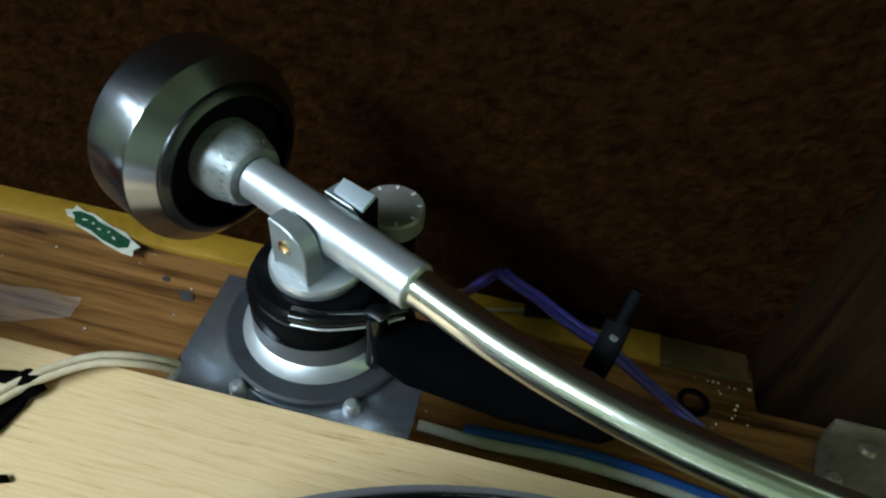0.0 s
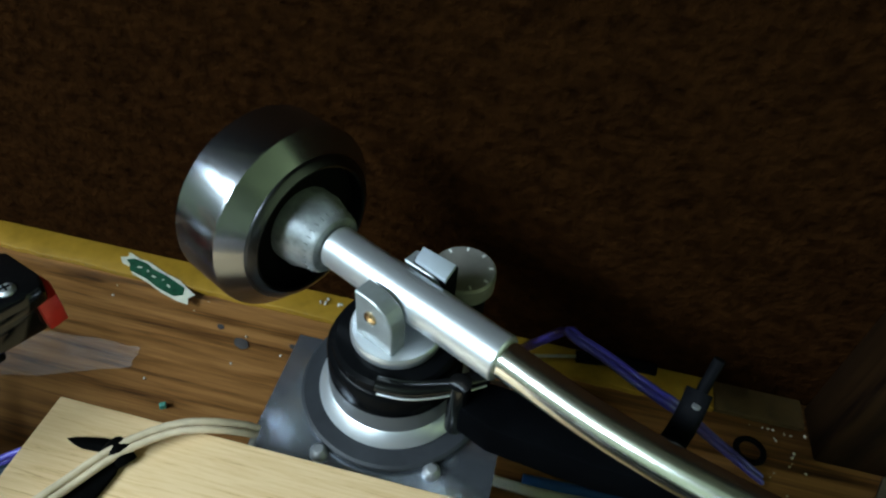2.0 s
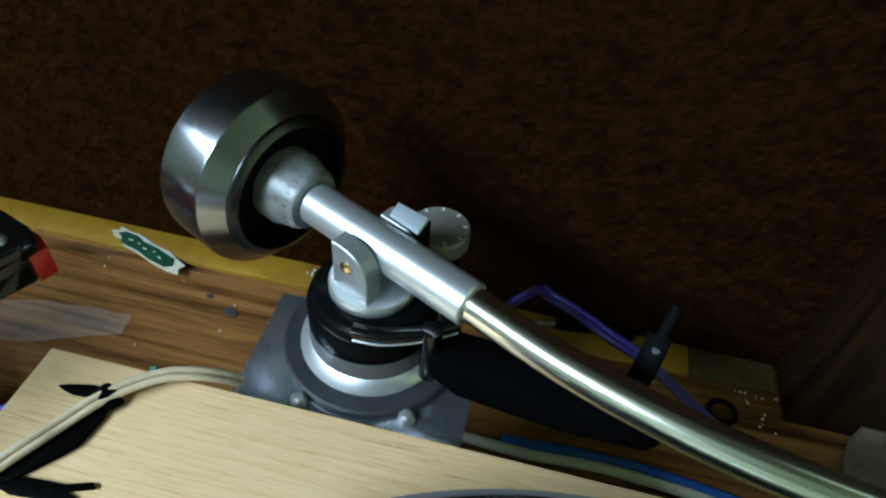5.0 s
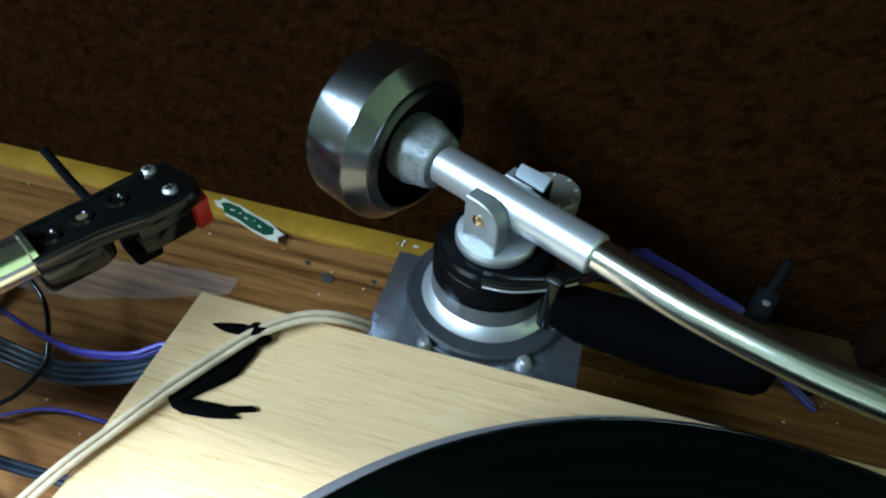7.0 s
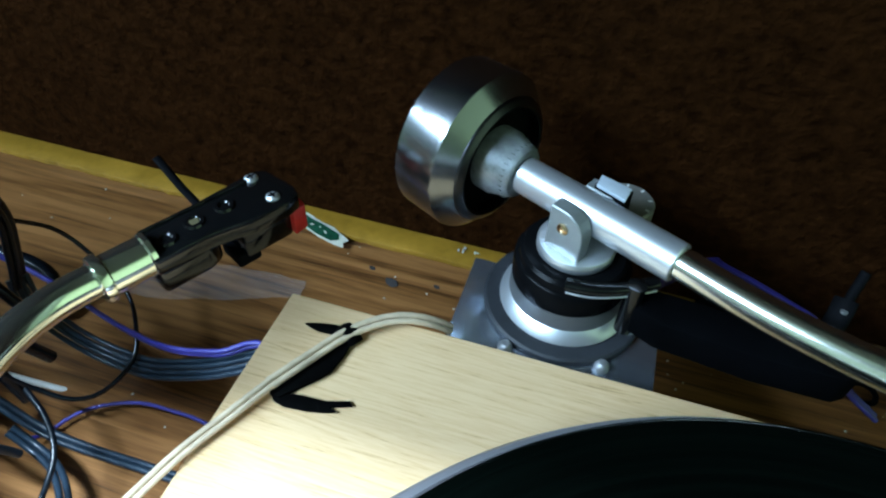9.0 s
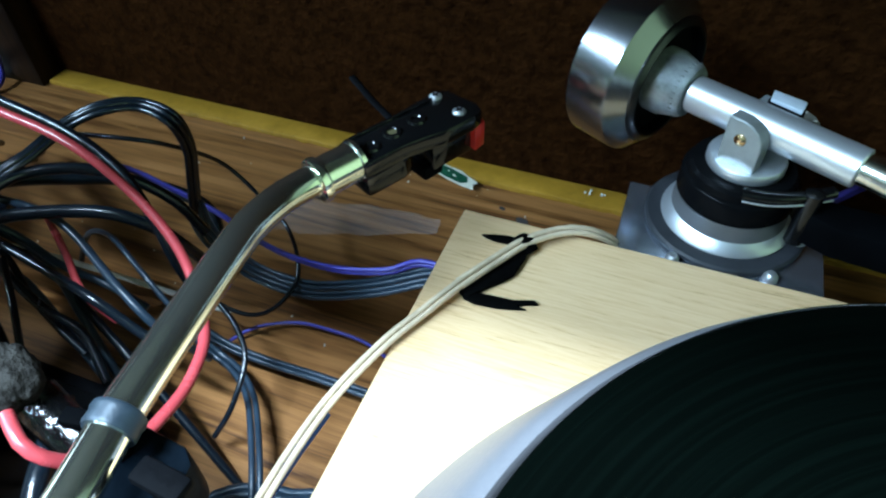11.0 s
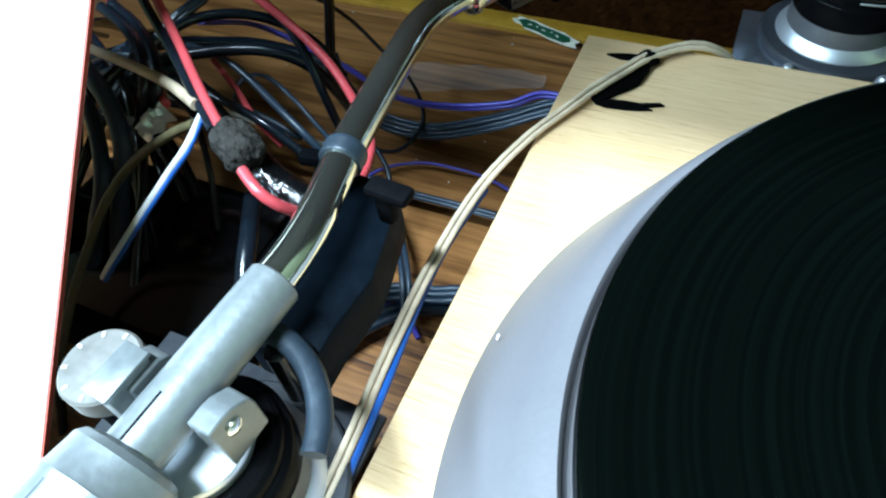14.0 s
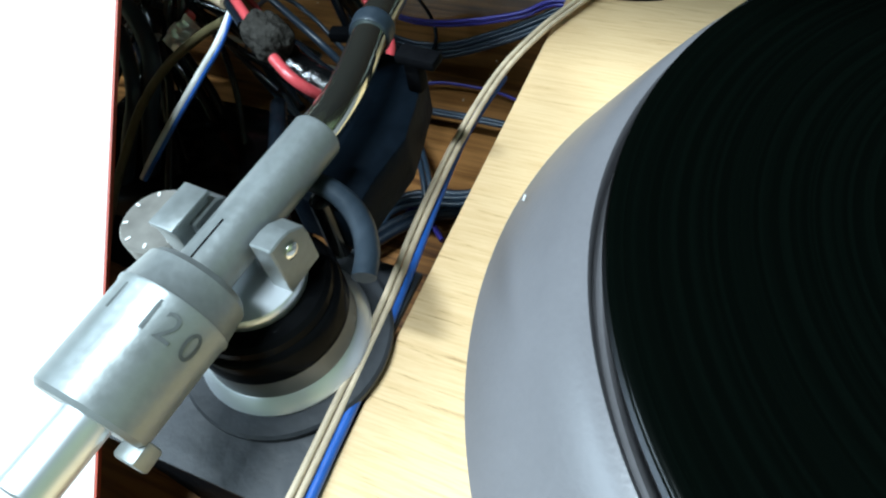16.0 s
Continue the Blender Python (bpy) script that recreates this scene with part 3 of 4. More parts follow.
part("shaft", lathe([(0.0, -0.0600), (0.0040, -0.0600), (0.0042, -0.0672), (0.0050, -0.0676), (0.0058, -0.0670), (0.0060, -0.0660), (0.0060, -0.0485), (0.0, -0.0485)], 40, along_x(0, SO, 0.048)), SILVER, tail, "bright hollow metal shaft")
# Shade down the hollow shaft, put in as a black disc.
part("bore", lathe([(0.0, -0.0602), (0.0039, -0.0602), (0.0039, -0.0606), (0.0, -0.0606)], 32, along_x(0, SO, 0.048)), RECESS, tail, "black disc for the shade in the shaft's bore")
part("lug", box(-0.0525, -0.0465, -0.0125, -0.0060, 0.0362, 0.0432, 0.001), SLEEVE, tail, "small grey lug")


def digits(text, size, x, angle, radius, parent, mat):
    """Numerals bent round the sleeve; they stand along its axis."""
    curve = bpy.data.curves.new("numeral", "FONT")
    curve.body, curve.size, curve.align_x = text, size, "CENTER"
    ob = new("numeral", curve)
    me = bpy.data.meshes.new_from_object(ob.evaluated_get(bpy.context.evaluated_depsgraph_get()))
    bpy.data.objects.remove(ob)
    bm = bmesh.new()
    bm.from_mesh(me)
    for v in bm.verts:
        a = angle + v.co.x / radius
        v.co = (x + v.co.y, SO - radius * math.sin(a), 0.048 + radius * math.cos(a))
    return part("numeral", bm, mat, parent, "faded dark numeral")


digits("12", 0.0096, -0.0300, radians(36), SR + 0.00005, tail, SMUDGE)
digits("0", 0.0096, -0.0305, radians(72), SR + 0.00005, tail, SMUDGE)
for a in (26, -15):
    bm = box(-0.0292, -0.0226, -0.0003, 0.0003, SR - 0.0006, SR + 0.00005)
    bm.transform(pose(0, SO, 0.048, a, 0, 0))
    part("scale_mark", bm, SMUDGE, tail)
bm = box(-0.0095, 0.0030, -0.0003, 0.0003, 0.0072, 0.00745)
bm.transform(pose(0, SO, 0.048, -2, 0, 0))
part("slot", bm, BLACK_MATT, tail, "dark slot along the tube")

# head of the second arm
head = thing("headshell", (0, 0, 0), "black headshell with a red-tipped cartridge at the arm's end", "headshell")
head.matrix_world = pose(-0.0374, -0.0432, 0.1335, 0, 0, 62.0)
part("coupling", lathe([(0.0, -0.005), (0.0072, -0.005), (0.0084, -0.0044), (0.0087, -0.003), (0.0084, -0.0014), (0.0074, -0.0008), (0.0074, 0.0120), (0.0080, 0.0126), (0.0080, 0.0142), (0.0, 0.0142)], 40, along_x()), TINTED_CHROME, head, "chrome coupling ring")
part("shell", slab([(0.012, -0.0085), (0.031, -0.0086), (0.039, -0.0100), (0.047, -0.0122), (0.061, -0.0125), (0.0665, -0.0110), (0.0680, -0.006), (0.0655, 0.0095), (0.0615, 0.0115), (0.037, 0.0098), (0.012, 0.0088)], -0.0035, 0.0035, 0.0012), BLACK_GLOSS, head, "glossy black shell")
for x, y in ((0.020, -0.001), (0.031, 0.0005), (0.043, 0.001)):
    part("boss", lathe([(0.0016, 0.0003), (0.0022, 0.0009), (0.0034, 0.0009), (0.0040, 0.0), (0.0, -0.0002)], 24, pose(x, y, 0.0034)), BLACK_GLOSS, head, "raised black ring")
part("slot", slab([(0.0295, -0.0010), (0.0325, -0.0014), (0.0328, 0.0014), (0.0298, 0.0018)], 0.0035, 0.0040), OLIVE, head, "small brown slot")
part("rib", box(0.014, 0.060, 0.0068, 0.0082, 0.0030, 0.0044, 0.0005), BLACK_GLOSS, head)
part("neck", slab([(0.012, -0.0086), (0.030, -0.0086), (0.036, -0.006), (0.036, 0.006), (0.030, 0.0086), (0.012, 0.0086)], -0.0125, -0.0015, 0.002), BLACK_GLOSS, head)
part("cartridge", box(0.043, 0.0635, -0.0085, 0.0085, -0.0165, -0.0036, 0.0015), BLACK_GLOSS, head, "black cartridge body")
part("cartridge_foot", box(0.040, 0.050, -0.0065, 0.0065, -0.0215, -0.0150, 0.0015), BLACK_MATT, head, "black cartridge foot")
part("stylus_guard", slab([(0.0630, -0.0110), (0.0690, -0.0100), (0.0700, -0.003), (0.0680, 0.0070), (0.0630, 0.0078)], -0.0150, -0.0036, 0.0006), RED_TIP, head, "red stylus guard")
for y in (-0.0064, 0.0078):
    screw = part("screw", lathe([(0.0, 0.0014), (0.0018, 0.0013), (0.0026, 0.0006), (0.0027, 0.0)], 20, pose(0.0585, y, 0.0034)), ZINC, head, "bright cross-head screw")
    part("cross", box(0.0570, 0.0600, y - 0.0003, y + 0.0003, 0.0045, 0.0050), BLACK_MATT, screw)
    part("cross", box(0.0582, 0.0588, y - 0.0015, y + 0.0015, 0.0045, 0.0049), BLACK_MATT, screw)
part("finger_lift", sweep([(0.037, 0.006, 0.002), (0.0368, 0.012, 0.0035), (0.0362, 0.019, 0.006), (0.0357, 0.026, 0.0095), (0.0353, 0.031, 0.012)], 0.0016, 8, 0.003, flat=0.5), BLACK_MATT, head, "thin black finger lift", 60)
clamp = thing("cable_tie", (0, 0, 0), "black band round the chrome arm tube", "tie")
clamp.matrix_world = pose(-0.0360, -0.1505, 0.1402, 0, 0, 100)
part("band", lathe([(0.0058, -0.0032), (0.0066, -0.0032), (0.0070, -0.0024), (0.0068, 0.0006), (0.0072, 0.0014), (0.0070, 0.0028), (0.0064, 0.0032), (0.0058, 0.0032)], 32, along_x()), LIFT, clamp)
part("tail", box(-0.0024, 0.0024, 0.005, 0.015, -0.004, 0.000, 0.001), ARM_BAR, clamp)

# ---- clutter ----
clip = thing("black_clip", (0, 0, 0), "small black clip gripping the purple wire", "clip")
part("jaw", sweep([(0.192, 0.024, 0.098), (0.1947, 0.0268, 0.112), (0.1965, 0.031, 0.119), (0.198, 0.036, 0.124)], 0.0042, 10, 0.003, flat=0.6), BLACK_MATT, clip, "", 60)
part("lever", sweep([(0.1965, 0.031, 0.119), (0.199, 0.037, 0.126), (0.2009, 0.0415, 0.1335)], 0.0018, 8, 0.003), BLACK_MATT, clip, "", 60)
part("rivet", lathe([(0.0, 0.001), (0.0012, 0.0008), (0.0014, 0.0)], 12, pose(0.1972, 0.0312, 0.1225)), ZINC, clip)

pick = thing("small_screwdriver", (0, 0, 0), "thin metal rod with a black handle by the wall", "tool")
part("shaft", sweep([(0.146, 0.1225, 0.008), (0.16, 0.1262, 0.0085), (0.1775, 0.1305, 0.009)], 0.0009, 8), ZINC, pick, "bright metal shaft")
part("handle", sweep([(0.1765, 0.1302, 0.009), (0.19, 0.1315, 0.01), (0.205, 0.1325, 0.01), (0.218, 0.133, 0.009)], 0.0036, 10, flat=0.7), BLACK_MATT, pick, "black handle")

board_scrap = thing("label_scrap", (-0.060, 0.1225, 0.0045), "torn green and white paper label lying across the strip", "label", turn=-19)
part("backing", slab([(-0.029, -0.0010), (-0.024, -0.0036), (-0.019, -0.0030), (-0.013, -0.0060), (0.000, -0.0054), (0.010, -0.0062), (0.022, -0.0056), (0.029, -0.0040), (0.026, -0.0006), (0.0275, 0.0030), (0.018, 0.0044), (0.012, 0.0060), (0.002, 0.0050), (-0.014, 0.0058), (-0.018, 0.0042), (-0.027, 0.0046), (-0.0255, 0.0014)], 0.0, 0.0005), PCB_EDGE, board_scrap, "cream torn edge")
part("print", slab([(-0.016, -0.0050), (-0.004, -0.0040), (0.006, -0.0052), (0.0185, -0.0044), (0.022, -0.0010), (0.019, 0.0030), (0.004, 0.0036), (-0.006, 0.0028), (-0.012, 0.0040), (-0.021, 0.0026), (-0.024, -0.0006), (-0.020, -0.0016)], 0.0005, 0.0008), PCB, board_scrap, "dark green printed face")
for k, (w, dy, dt) in enumerate(((0.0030, 0.0, 20), (0.0016, 0.0006, -30), (0.0026, -0.0004, 10), (0.0012, 0.0010, 60), (0.0030, -0.0006, -15))):
    part("print_bar", box(-w / 2, w / 2, -0.0005, 0.0005, 0.0008, 0.001), PCB_EDGE, board_scrap).matrix_local = pose(-0.013 + 0.006 * k, -0.0004 + dy, 0, 0, 0, dt)

film = bmesh.new()
bmesh.ops.create_grid(film, x_segments=40, y_segments=14, size=0.5)
for v in film.verts:
    x, y = v.co.x, v.co.y
    taper = 1 - 1.5 * max(0.0, abs(x) - 0.2)
    v.co = (x * 0.118 + 0.004 * noise.noise((y * 3, x, 4.1)), y * (0.028 - 0.012 * x) * taper, 0.0022 + 0.0024 * noise.noise((x * 11, y * 5, 1.7)))
tagged(link("plastic_film", film, FILM, 60), "crumpled clear plastic strip lying on the shelf", "plastic film").matrix_world = pose(-0.100, 0.058, 0.001, 0, 0, 14)

panel = thing("laminated_board", (0, 0, 0), "white laminated board leaning in the cables, with a thin red edge", "board")
d, u = Vector((0.256, -0.807, -0.532)).normalized(), Vector((-0.953, -0.302, 0.0)).normalized()
n = d.cross(u)
n = n if n.z > 0 else -n
corner = Vector((-0.140, -0.120, 0.179)) - d * 0.036
face = Matrix((( d.x, u.x, n.x, corner.x), (d.y, u.y, n.y, corner.y), (d.z, u.z, n.z, corner.z), (0, 0, 0, 1)))
bm = box(0.0, 0.37, 0.0008, 0.26, -0.0035, 0.0, 0.0003)
bm.transform(face)
part("board", bm, PANEL, panel, "white laminate")
bm = box(0.0, 0.37, 0.0, 0.0008, -0.0022, -0.0002)
bm.transform(face)
part("edge_strip", bm, PANEL_EDGE, panel, "thin red edge strip")

for place, size, seed in ((pose(-0.1559, -0.1247, 0.1, 25, -20, 60), 1.0, 0.3), (pose(-0.1849, -0.1204, 0.092, -15, 30, 20), 0.8, 2.1), (pose(-0.1651, -0.1185, 0.096, 35, 10, 110), 0.6, 5.4)):
    foil = bmesh.new()
    bmesh.ops.create_grid(foil, x_segments=12, y_segments=8, size=0.5)
    for v in foil.verts:
        x, y = v.co.x, v.co.y
        v.co = (x * 0.016 * size, y * 0.010 * size, 0.0035 * size * noise.noise((x * 4, y * 3, seed)))
    bmesh.ops.solidify(foil, geom=foil.faces[:], thickness=0.0004)
    tagged(link("foil_scrap", foil, SILVER, 20), "crumpled shiny silver foil scrap caught in the cables", "foil", "foil scraps").matrix_world = place

# Added black box, standing in for the dark area under the cables.
filler_box = thing("dark_filler", (0, 0, 0), "black box added to fill the dark area under the cables", "power supply")
part("case", box(-0.235, -0.105, -0.20, -0.105, 0.0, 0.042, 0.004), BLACK_MATT, filler_box)
part("lid", box(-0.228, -0.112, -0.193, -0.112, 0.0421, 0.0445, 0.001), BLACK_GLOSS, filler_box)

lump = lathe([(0.0, -0.0112), (0.0040, -0.0110), (0.0064, -0.0100), (0.0078, -0.0080), (0.0086, -0.0050), (0.0088, -0.0015), (0.0085, 0.0020), (0.0088, 0.0050), (0.0080, 0.0082), (0.0066, 0.0100), (0.0042, 0.0110), (0.0, 0.0112)], 64, along_x())
bmesh.ops.subdivide_edges(lump, edges=lump.edges[:], cuts=2)
for v in lump.verts:
    v.co *= 0.88 + 0.13 * noise.noise(v.co * 170) + 0.07 * noise.noise(v.co * 600)
tagged(link("taped_joint", lump, LUMP, 80), "fuzzy dark grey tape lump round the red cable joint", "tape").matrix_world = pose(-0.0859, -0.1450, 0.1250, 0, 14, -25.8)
wrap = thing("wrapped_joint", (0, 0, 0), "glossy black taped cable joint beside the chrome tube", "tape")
part("wrap", sweep([(-0.0829, -0.1442, 0.116), (-0.0763, -0.1462, 0.112), (-0.0686, -0.148, 0.11), (-0.0604, -0.1488, 0.107), (-0.0545, -0.1487, 0.104)], 0.0068, 20, 0.003), WRAP, wrap, "", 60)

tape = thing("black_tape", (0, 0, 0), "crinkled black tape strip holding the lead to the plinth", "tape")
part("strip", slab([(0.0320, -0.0135), (0.0330, -0.0200), (0.0312, -0.0306), (0.0285, -0.0345), (0.0238, -0.0399), (0.0184, -0.0465), (0.0149, -0.0462), (0.0134, -0.0437), (0.0195, -0.0353), (0.0215, -0.0300), (0.0262, -0.0193), (0.0285, -0.0140)], BOARD + 0.0003, BOARD + 0.0019, 0.0004), TAPE, tape)
part("upper_end", slab([(0.0120, -0.0133), (0.0150, -0.0144), (0.0185, -0.0151), (0.0242, -0.0148), (0.0290, -0.0134), (0.0325, -0.0125), (0.0290, -0.0103), (0.0233, -0.0101), (0.0177, -0.0113), (0.0145, -0.0122)], BOARD + 0.0003, BOARD + 0.0013, 0.0003), TAPE, tape)
part("tail_end", slab([(0.0147, -0.0450), (0.0168, -0.0478), (0.0214, -0.0488), (0.0297, -0.0479), (0.0350, -0.0466), (0.0402, -0.0449), (0.0363, -0.0440), (0.0440, -0.0411), (0.0421, -0.0395), (0.0345, -0.0421), (0.0290, -0.0424), (0.0233, -0.0429)], BOARD + 0.0003, BOARD + 0.0013, 0.0003), TAPE, tape)
part("bridge", sweep([(0.0345, -0.0160, BOARD + 0.0014), (0.0318, -0.0142, BOARD + 0.0044), (0.0285, -0.0128, BOARD + 0.0046), (0.0258, -0.0122, BOARD + 0.0014)], 0.0030, 8, 0.002, flat=0.3), TAPE, tape, "tape fold over the lead", 60)

paper = thing("paper_scrap", (-0.462, 0.104, 0.0012), "small white paper scrap at the post's foot", "paper", turn=15)
part("sheet", slab([(-0.02, -0.011), (0.016, -0.013), (0.021, 0.010), (-0.016, 0.012)], 0.0, 0.0006), PAPER, paper)

for x, y, r in ((0.0033, 0.0957, 0.0032), (-0.012, 0.103, 0.0016), (0.030, 0.101, 0.0014)):
    bm = bmesh.new()
    bmesh.ops.create_circle(bm, cap_ends=True, segments=22, radius=1)
    for v in bm.verts:
        v.co = (v.co.x * r * (1.5 + 0.4 * noise.noise(v.co * 2)), v.co.y * r * (0.9 + 0.4 * noise.noise(v.co * 3)), 0)
    tagged(link("dark_spot", bm, STAIN), "dark burnt spot on the wooden shelf", "stain", "spots on the shelf").matrix_world = pose(x, y, 0.0006, 0, 0, -25)

tagged(link("white_fleck", box(-0.0011, 0.0011, -0.0004, 0.0004, 0.0, 0.0004, 0.0001), PAPER), "tiny white fleck on the grey platter skirt", "fleck").matrix_world = pose(0.0215, -0.1712, BOARD + 0.0080, 0, -60, 70)
ring = tagged(link("rubber_ring", lathe([(0.0055, 0.0), (0.0075, 0.0), (0.0080, 0.001), (0.0075, 0.0022), (0.0055, 0.0022), (0.0050, 0.001), (0.0055, 0.0)], 32), BLACK_MATT), "small black rubber ring lying on the shelf", "ring")
ring.matrix_world = pose(0.2656, 0.103, 0.0004)

bits = bmesh.new()
rng = random.Random(4)
for k in range(90):
    if k < 22:
        x, y = 0.284 + rng.gauss(0, 0.010), 0.112 + rng.gauss(0, 0.012)
        y = min(y, 0.119)
    elif k < 60:
        x, y = rng.uniform(-0.40, -0.02), rng.uniform(-0.06, 0.115)
    else:
        x, y = rng.uniform(-0.05, 0.26), rng.uniform(0.06, 0.118)
    s = rng.uniform(0.0003, 0.0008)
    piece = bmesh.ops.create_icosphere(bits, subdivisions=1, radius=s, matrix=pose(min(x, 0.2945), y, s * 0.6, rng.uniform(0, 90), rng.uniform(0, 90), rng.uniform(0, 360)))
    for v in piece["verts"]:
        v.co += Vector((rng.gauss(0, s * 0.25), rng.gauss(0, s * 0.25), 0))
for k in range(9):
    s = rng.uniform(0.0005, 0.0011)
    bmesh.ops.create_icosphere(bits, subdivisions=1, radius=s, matrix=pose(0.041 + rng.gauss(0, 0.004), 0.132 + rng.gauss(0, 0.0015), 0.0042 + s * 0.5, 30 * k, 20 * k, 0))
tagged(link("crumbs", bits, CRUMB), "pale crumbs and dust scattered on the shelf", "dirt", kind="stuff")
tagged(link("green_crumb", box(-0.0016, 0.0016, -0.0012, 0.0012, 0.0, 0.0035, 0.0006), material("green_chip", (0.05, 0.22, 0.17), 0.5)), "tiny green plastic chip on the shelf", "chip").matrix_world = pose(-0.0154, 0.0506, 0, 0, 0, 30)

# ---- cables ----
cable("lead", BEIGE, 0.00105, [(0.0140, -0.0436, 0.0962), (0.0062, -0.0610, 0.0960), (-0.0018, -0.0800, 0.0960), (-0.0090, -0.1105, 0.0965), (-0.0111, -0.1491, 0.0965), (-0.0094, -0.188, 0.0965), (-0.0064, -0.2197, 0.0965), (-0.0045, -0.2572, 0.0965), (-0.003, -0.30, 0.0965)], "twin cream lead running along the plinth's edge", 2)
cable("lead", BLUE, 0.0017, [(-0.0088, -0.108, 0.0925), (-0.0112, -0.130, 0.0925), (-0.0114, -0.1494, 0.0928), (-0.0090, -0.1752, 0.0935), (-0.0058, -0.2019, 0.094), (-0.0022, -0.2409, 0.0945), (-0.0010, -0.27, 0.0945), (0.0008, -0.30, 0.0945)], "blue lead beside the cream one along the plinth's edge")
cable("cable", RED, 0.0021, [(-0.2667, -0.0367, 0.13), (-0.2065, -0.042, 0.125), (-0.1635, -0.0453, 0.12), (-0.1339, -0.05, 0.108), (-0.1065, -0.0602, 0.097), (-0.0863, -0.0742, 0.09), (-0.0675, -0.0935, 0.09), (-0.0593, -0.1112, 0.092), (-0.0558, -0.1275, 0.096), (-0.0568, -0.1486, 0.101), (-0.0603, -0.1547, 0.11), (-0.0641, -0.1586, 0.117), (-0.0701, -0.1585, 0.1215), (-0.0787, -0.1537, 0.1235)], "thick red loudspeaker cable looping over the cable tangle", 1)
cable("cable", BLACK, 0.0024, [(-0.2988, -0.0161, 0.12), (-0.2297, -0.0251, 0.115), (-0.1828, -0.0293, 0.109), (-0.1516, -0.0355, 0.100), (-0.132, -0.045, 0.086), (-0.122, -0.051, 0.065), (-0.116, -0.050, 0.03)], "black conductor beside the red cable", 1)
cable("cable", RED, 0.0019, [(-0.1787, -0.0819, 0.16), (-0.1727, -0.0832, 0.15), (-0.1549, -0.0961, 0.142), (-0.1335, -0.1121, 0.136), (-0.1143, -0.1273, 0.131), (-0.0953, -0.1412, 0.127)], "thick red cable running into the taped joint", 1)
cable("cable", BLACK, 0.002, [(-0.1908, -0.0776, 0.158), (-0.1819, -0.0829, 0.148), (-0.1596, -0.0985, 0.14), (-0.1369, -0.1141, 0.134), (-0.118, -0.128, 0.129), (-0.1001, -0.1411, 0.125)], "black cable running into the taped joint", 1)
cable("cable", BLACK, 0.0015, [(-0.1985, -0.0621, 0.1), (-0.1907, -0.0456, 0.105), (-0.1847, -0.0265, 0.11), (-0.1712, -0.0156, 0.115), (-0.1612, -0.0041, 0.112), (-0.1446, -0.0037, 0.108), (-0.1436, -0.0003, 0.09), (-0.1461, -0.0029, 0.07), (-0.1479, -0.0076, 0.05)], "thick black leads in an arched loop", 3)
cable("cable", DARKBLUE, 0.0013, [(-0.1482, -0.0065, 0.055), (-0.1443, -0.009, 0.04), (-0.1358, -0.0082, 0.025), (-0.1209, -0.0085, 0.016), (-0.0993, -0.0108, 0.016), (-0.075, -0.0144, 0.024), (-0.041, -0.0141, 0.04), (-0.0128, -0.0087, 0.053), (0.004, -0.012, 0.057), (0.038, -0.03, 0.055)], "bundle of dark grey signal leads", 4)
cable("cable", BLACK, 0.003, [(-0.1944, -0.0758, 0.09), (-0.171, -0.0637, 0.092), (-0.1479, -0.0535, 0.09), (-0.1315, -0.0463, 0.08), (-0.1235, -0.039, 0.06), (-0.1221, -0.0276, 0.03)], "black cable lying across the tangle", 1)
cable("cable", BLACK, 0.0012, [(-0.2025, -0.0241, 0.1), (-0.1665, -0.0165, 0.1), (-0.1524, -0.0035, 0.09), (-0.1508, 0.0234, 0.06), (-0.1347, 0.0264, 0.04), (-0.1126, 0.0175, 0.03), (-0.0947, -0.0011, 0.028), (-0.09, -0.014, 0.022), (-0.0939, -0.0313, 0.02), (-0.1006, -0.0416, 0.025), (-0.1121, -0.0465, 0.035), (-0.118, -0.0515, 0.05)], "thin black wire curling over the wooden shelf", 1)
cable("cable", PURPLE, 0.0012, [(-0.1979, -0.0428, 0.09), (-0.2042, 0.0007, 0.06), (-0.1756, 0.008, 0.045), (-0.1471, 0.0076, 0.035), (-0.1248, 0.0048, 0.026), (-0.0976, -0.003, 0.03), (-0.0635, -0.0128, 0.043), (-0.0349, -0.0126, 0.052), (-0.0137, -0.0062, 0.058), (0.035, -0.02, 0.058)], "purple twin wire lying on the wooden shelf", 2)
cable("cable", PURPLE, 0.0010, [(-0.1160, -0.0600, 0.012), (-0.1149, -0.0542, 0.006), (-0.1088, -0.0412, 0.006), (-0.0996, -0.0325, 0.006), (-0.0856, -0.0258, 0.006), (-0.0691, -0.0239, 0.006), (-0.0413, -0.0258, 0.006), (0.0, -0.045, 0.01), (0.035, -0.06, 0.012)], "thin dark blue wire on the wooden shelf", 1)
cable("cable", DARKBLUE, 0.0014, [(-0.1306, -0.055, 0.03), (-0.1086, -0.0561, 0.016), (-0.0848, -0.0558, 0.012), (-0.0557, -0.0552, 0.012), (-0.0292, -0.0552, 0.012), (0.0, -0.0556, 0.012), (0.035, -0.057, 0.012)], "flat dark cable running under the plinth", 2)
cable("cable", DARKBLUE, 0.0015, [(-0.112, -0.065, 0.03), (-0.1036, -0.0658, 0.022), (-0.0895, -0.0699, 0.02), (-0.075, -0.0805, 0.02), (-0.0612, -0.0985, 0.02), (-0.052, -0.1131, 0.018), (-0.045, -0.128, 0.01)], "dark blue twin lead bending down on the shelf", 2)
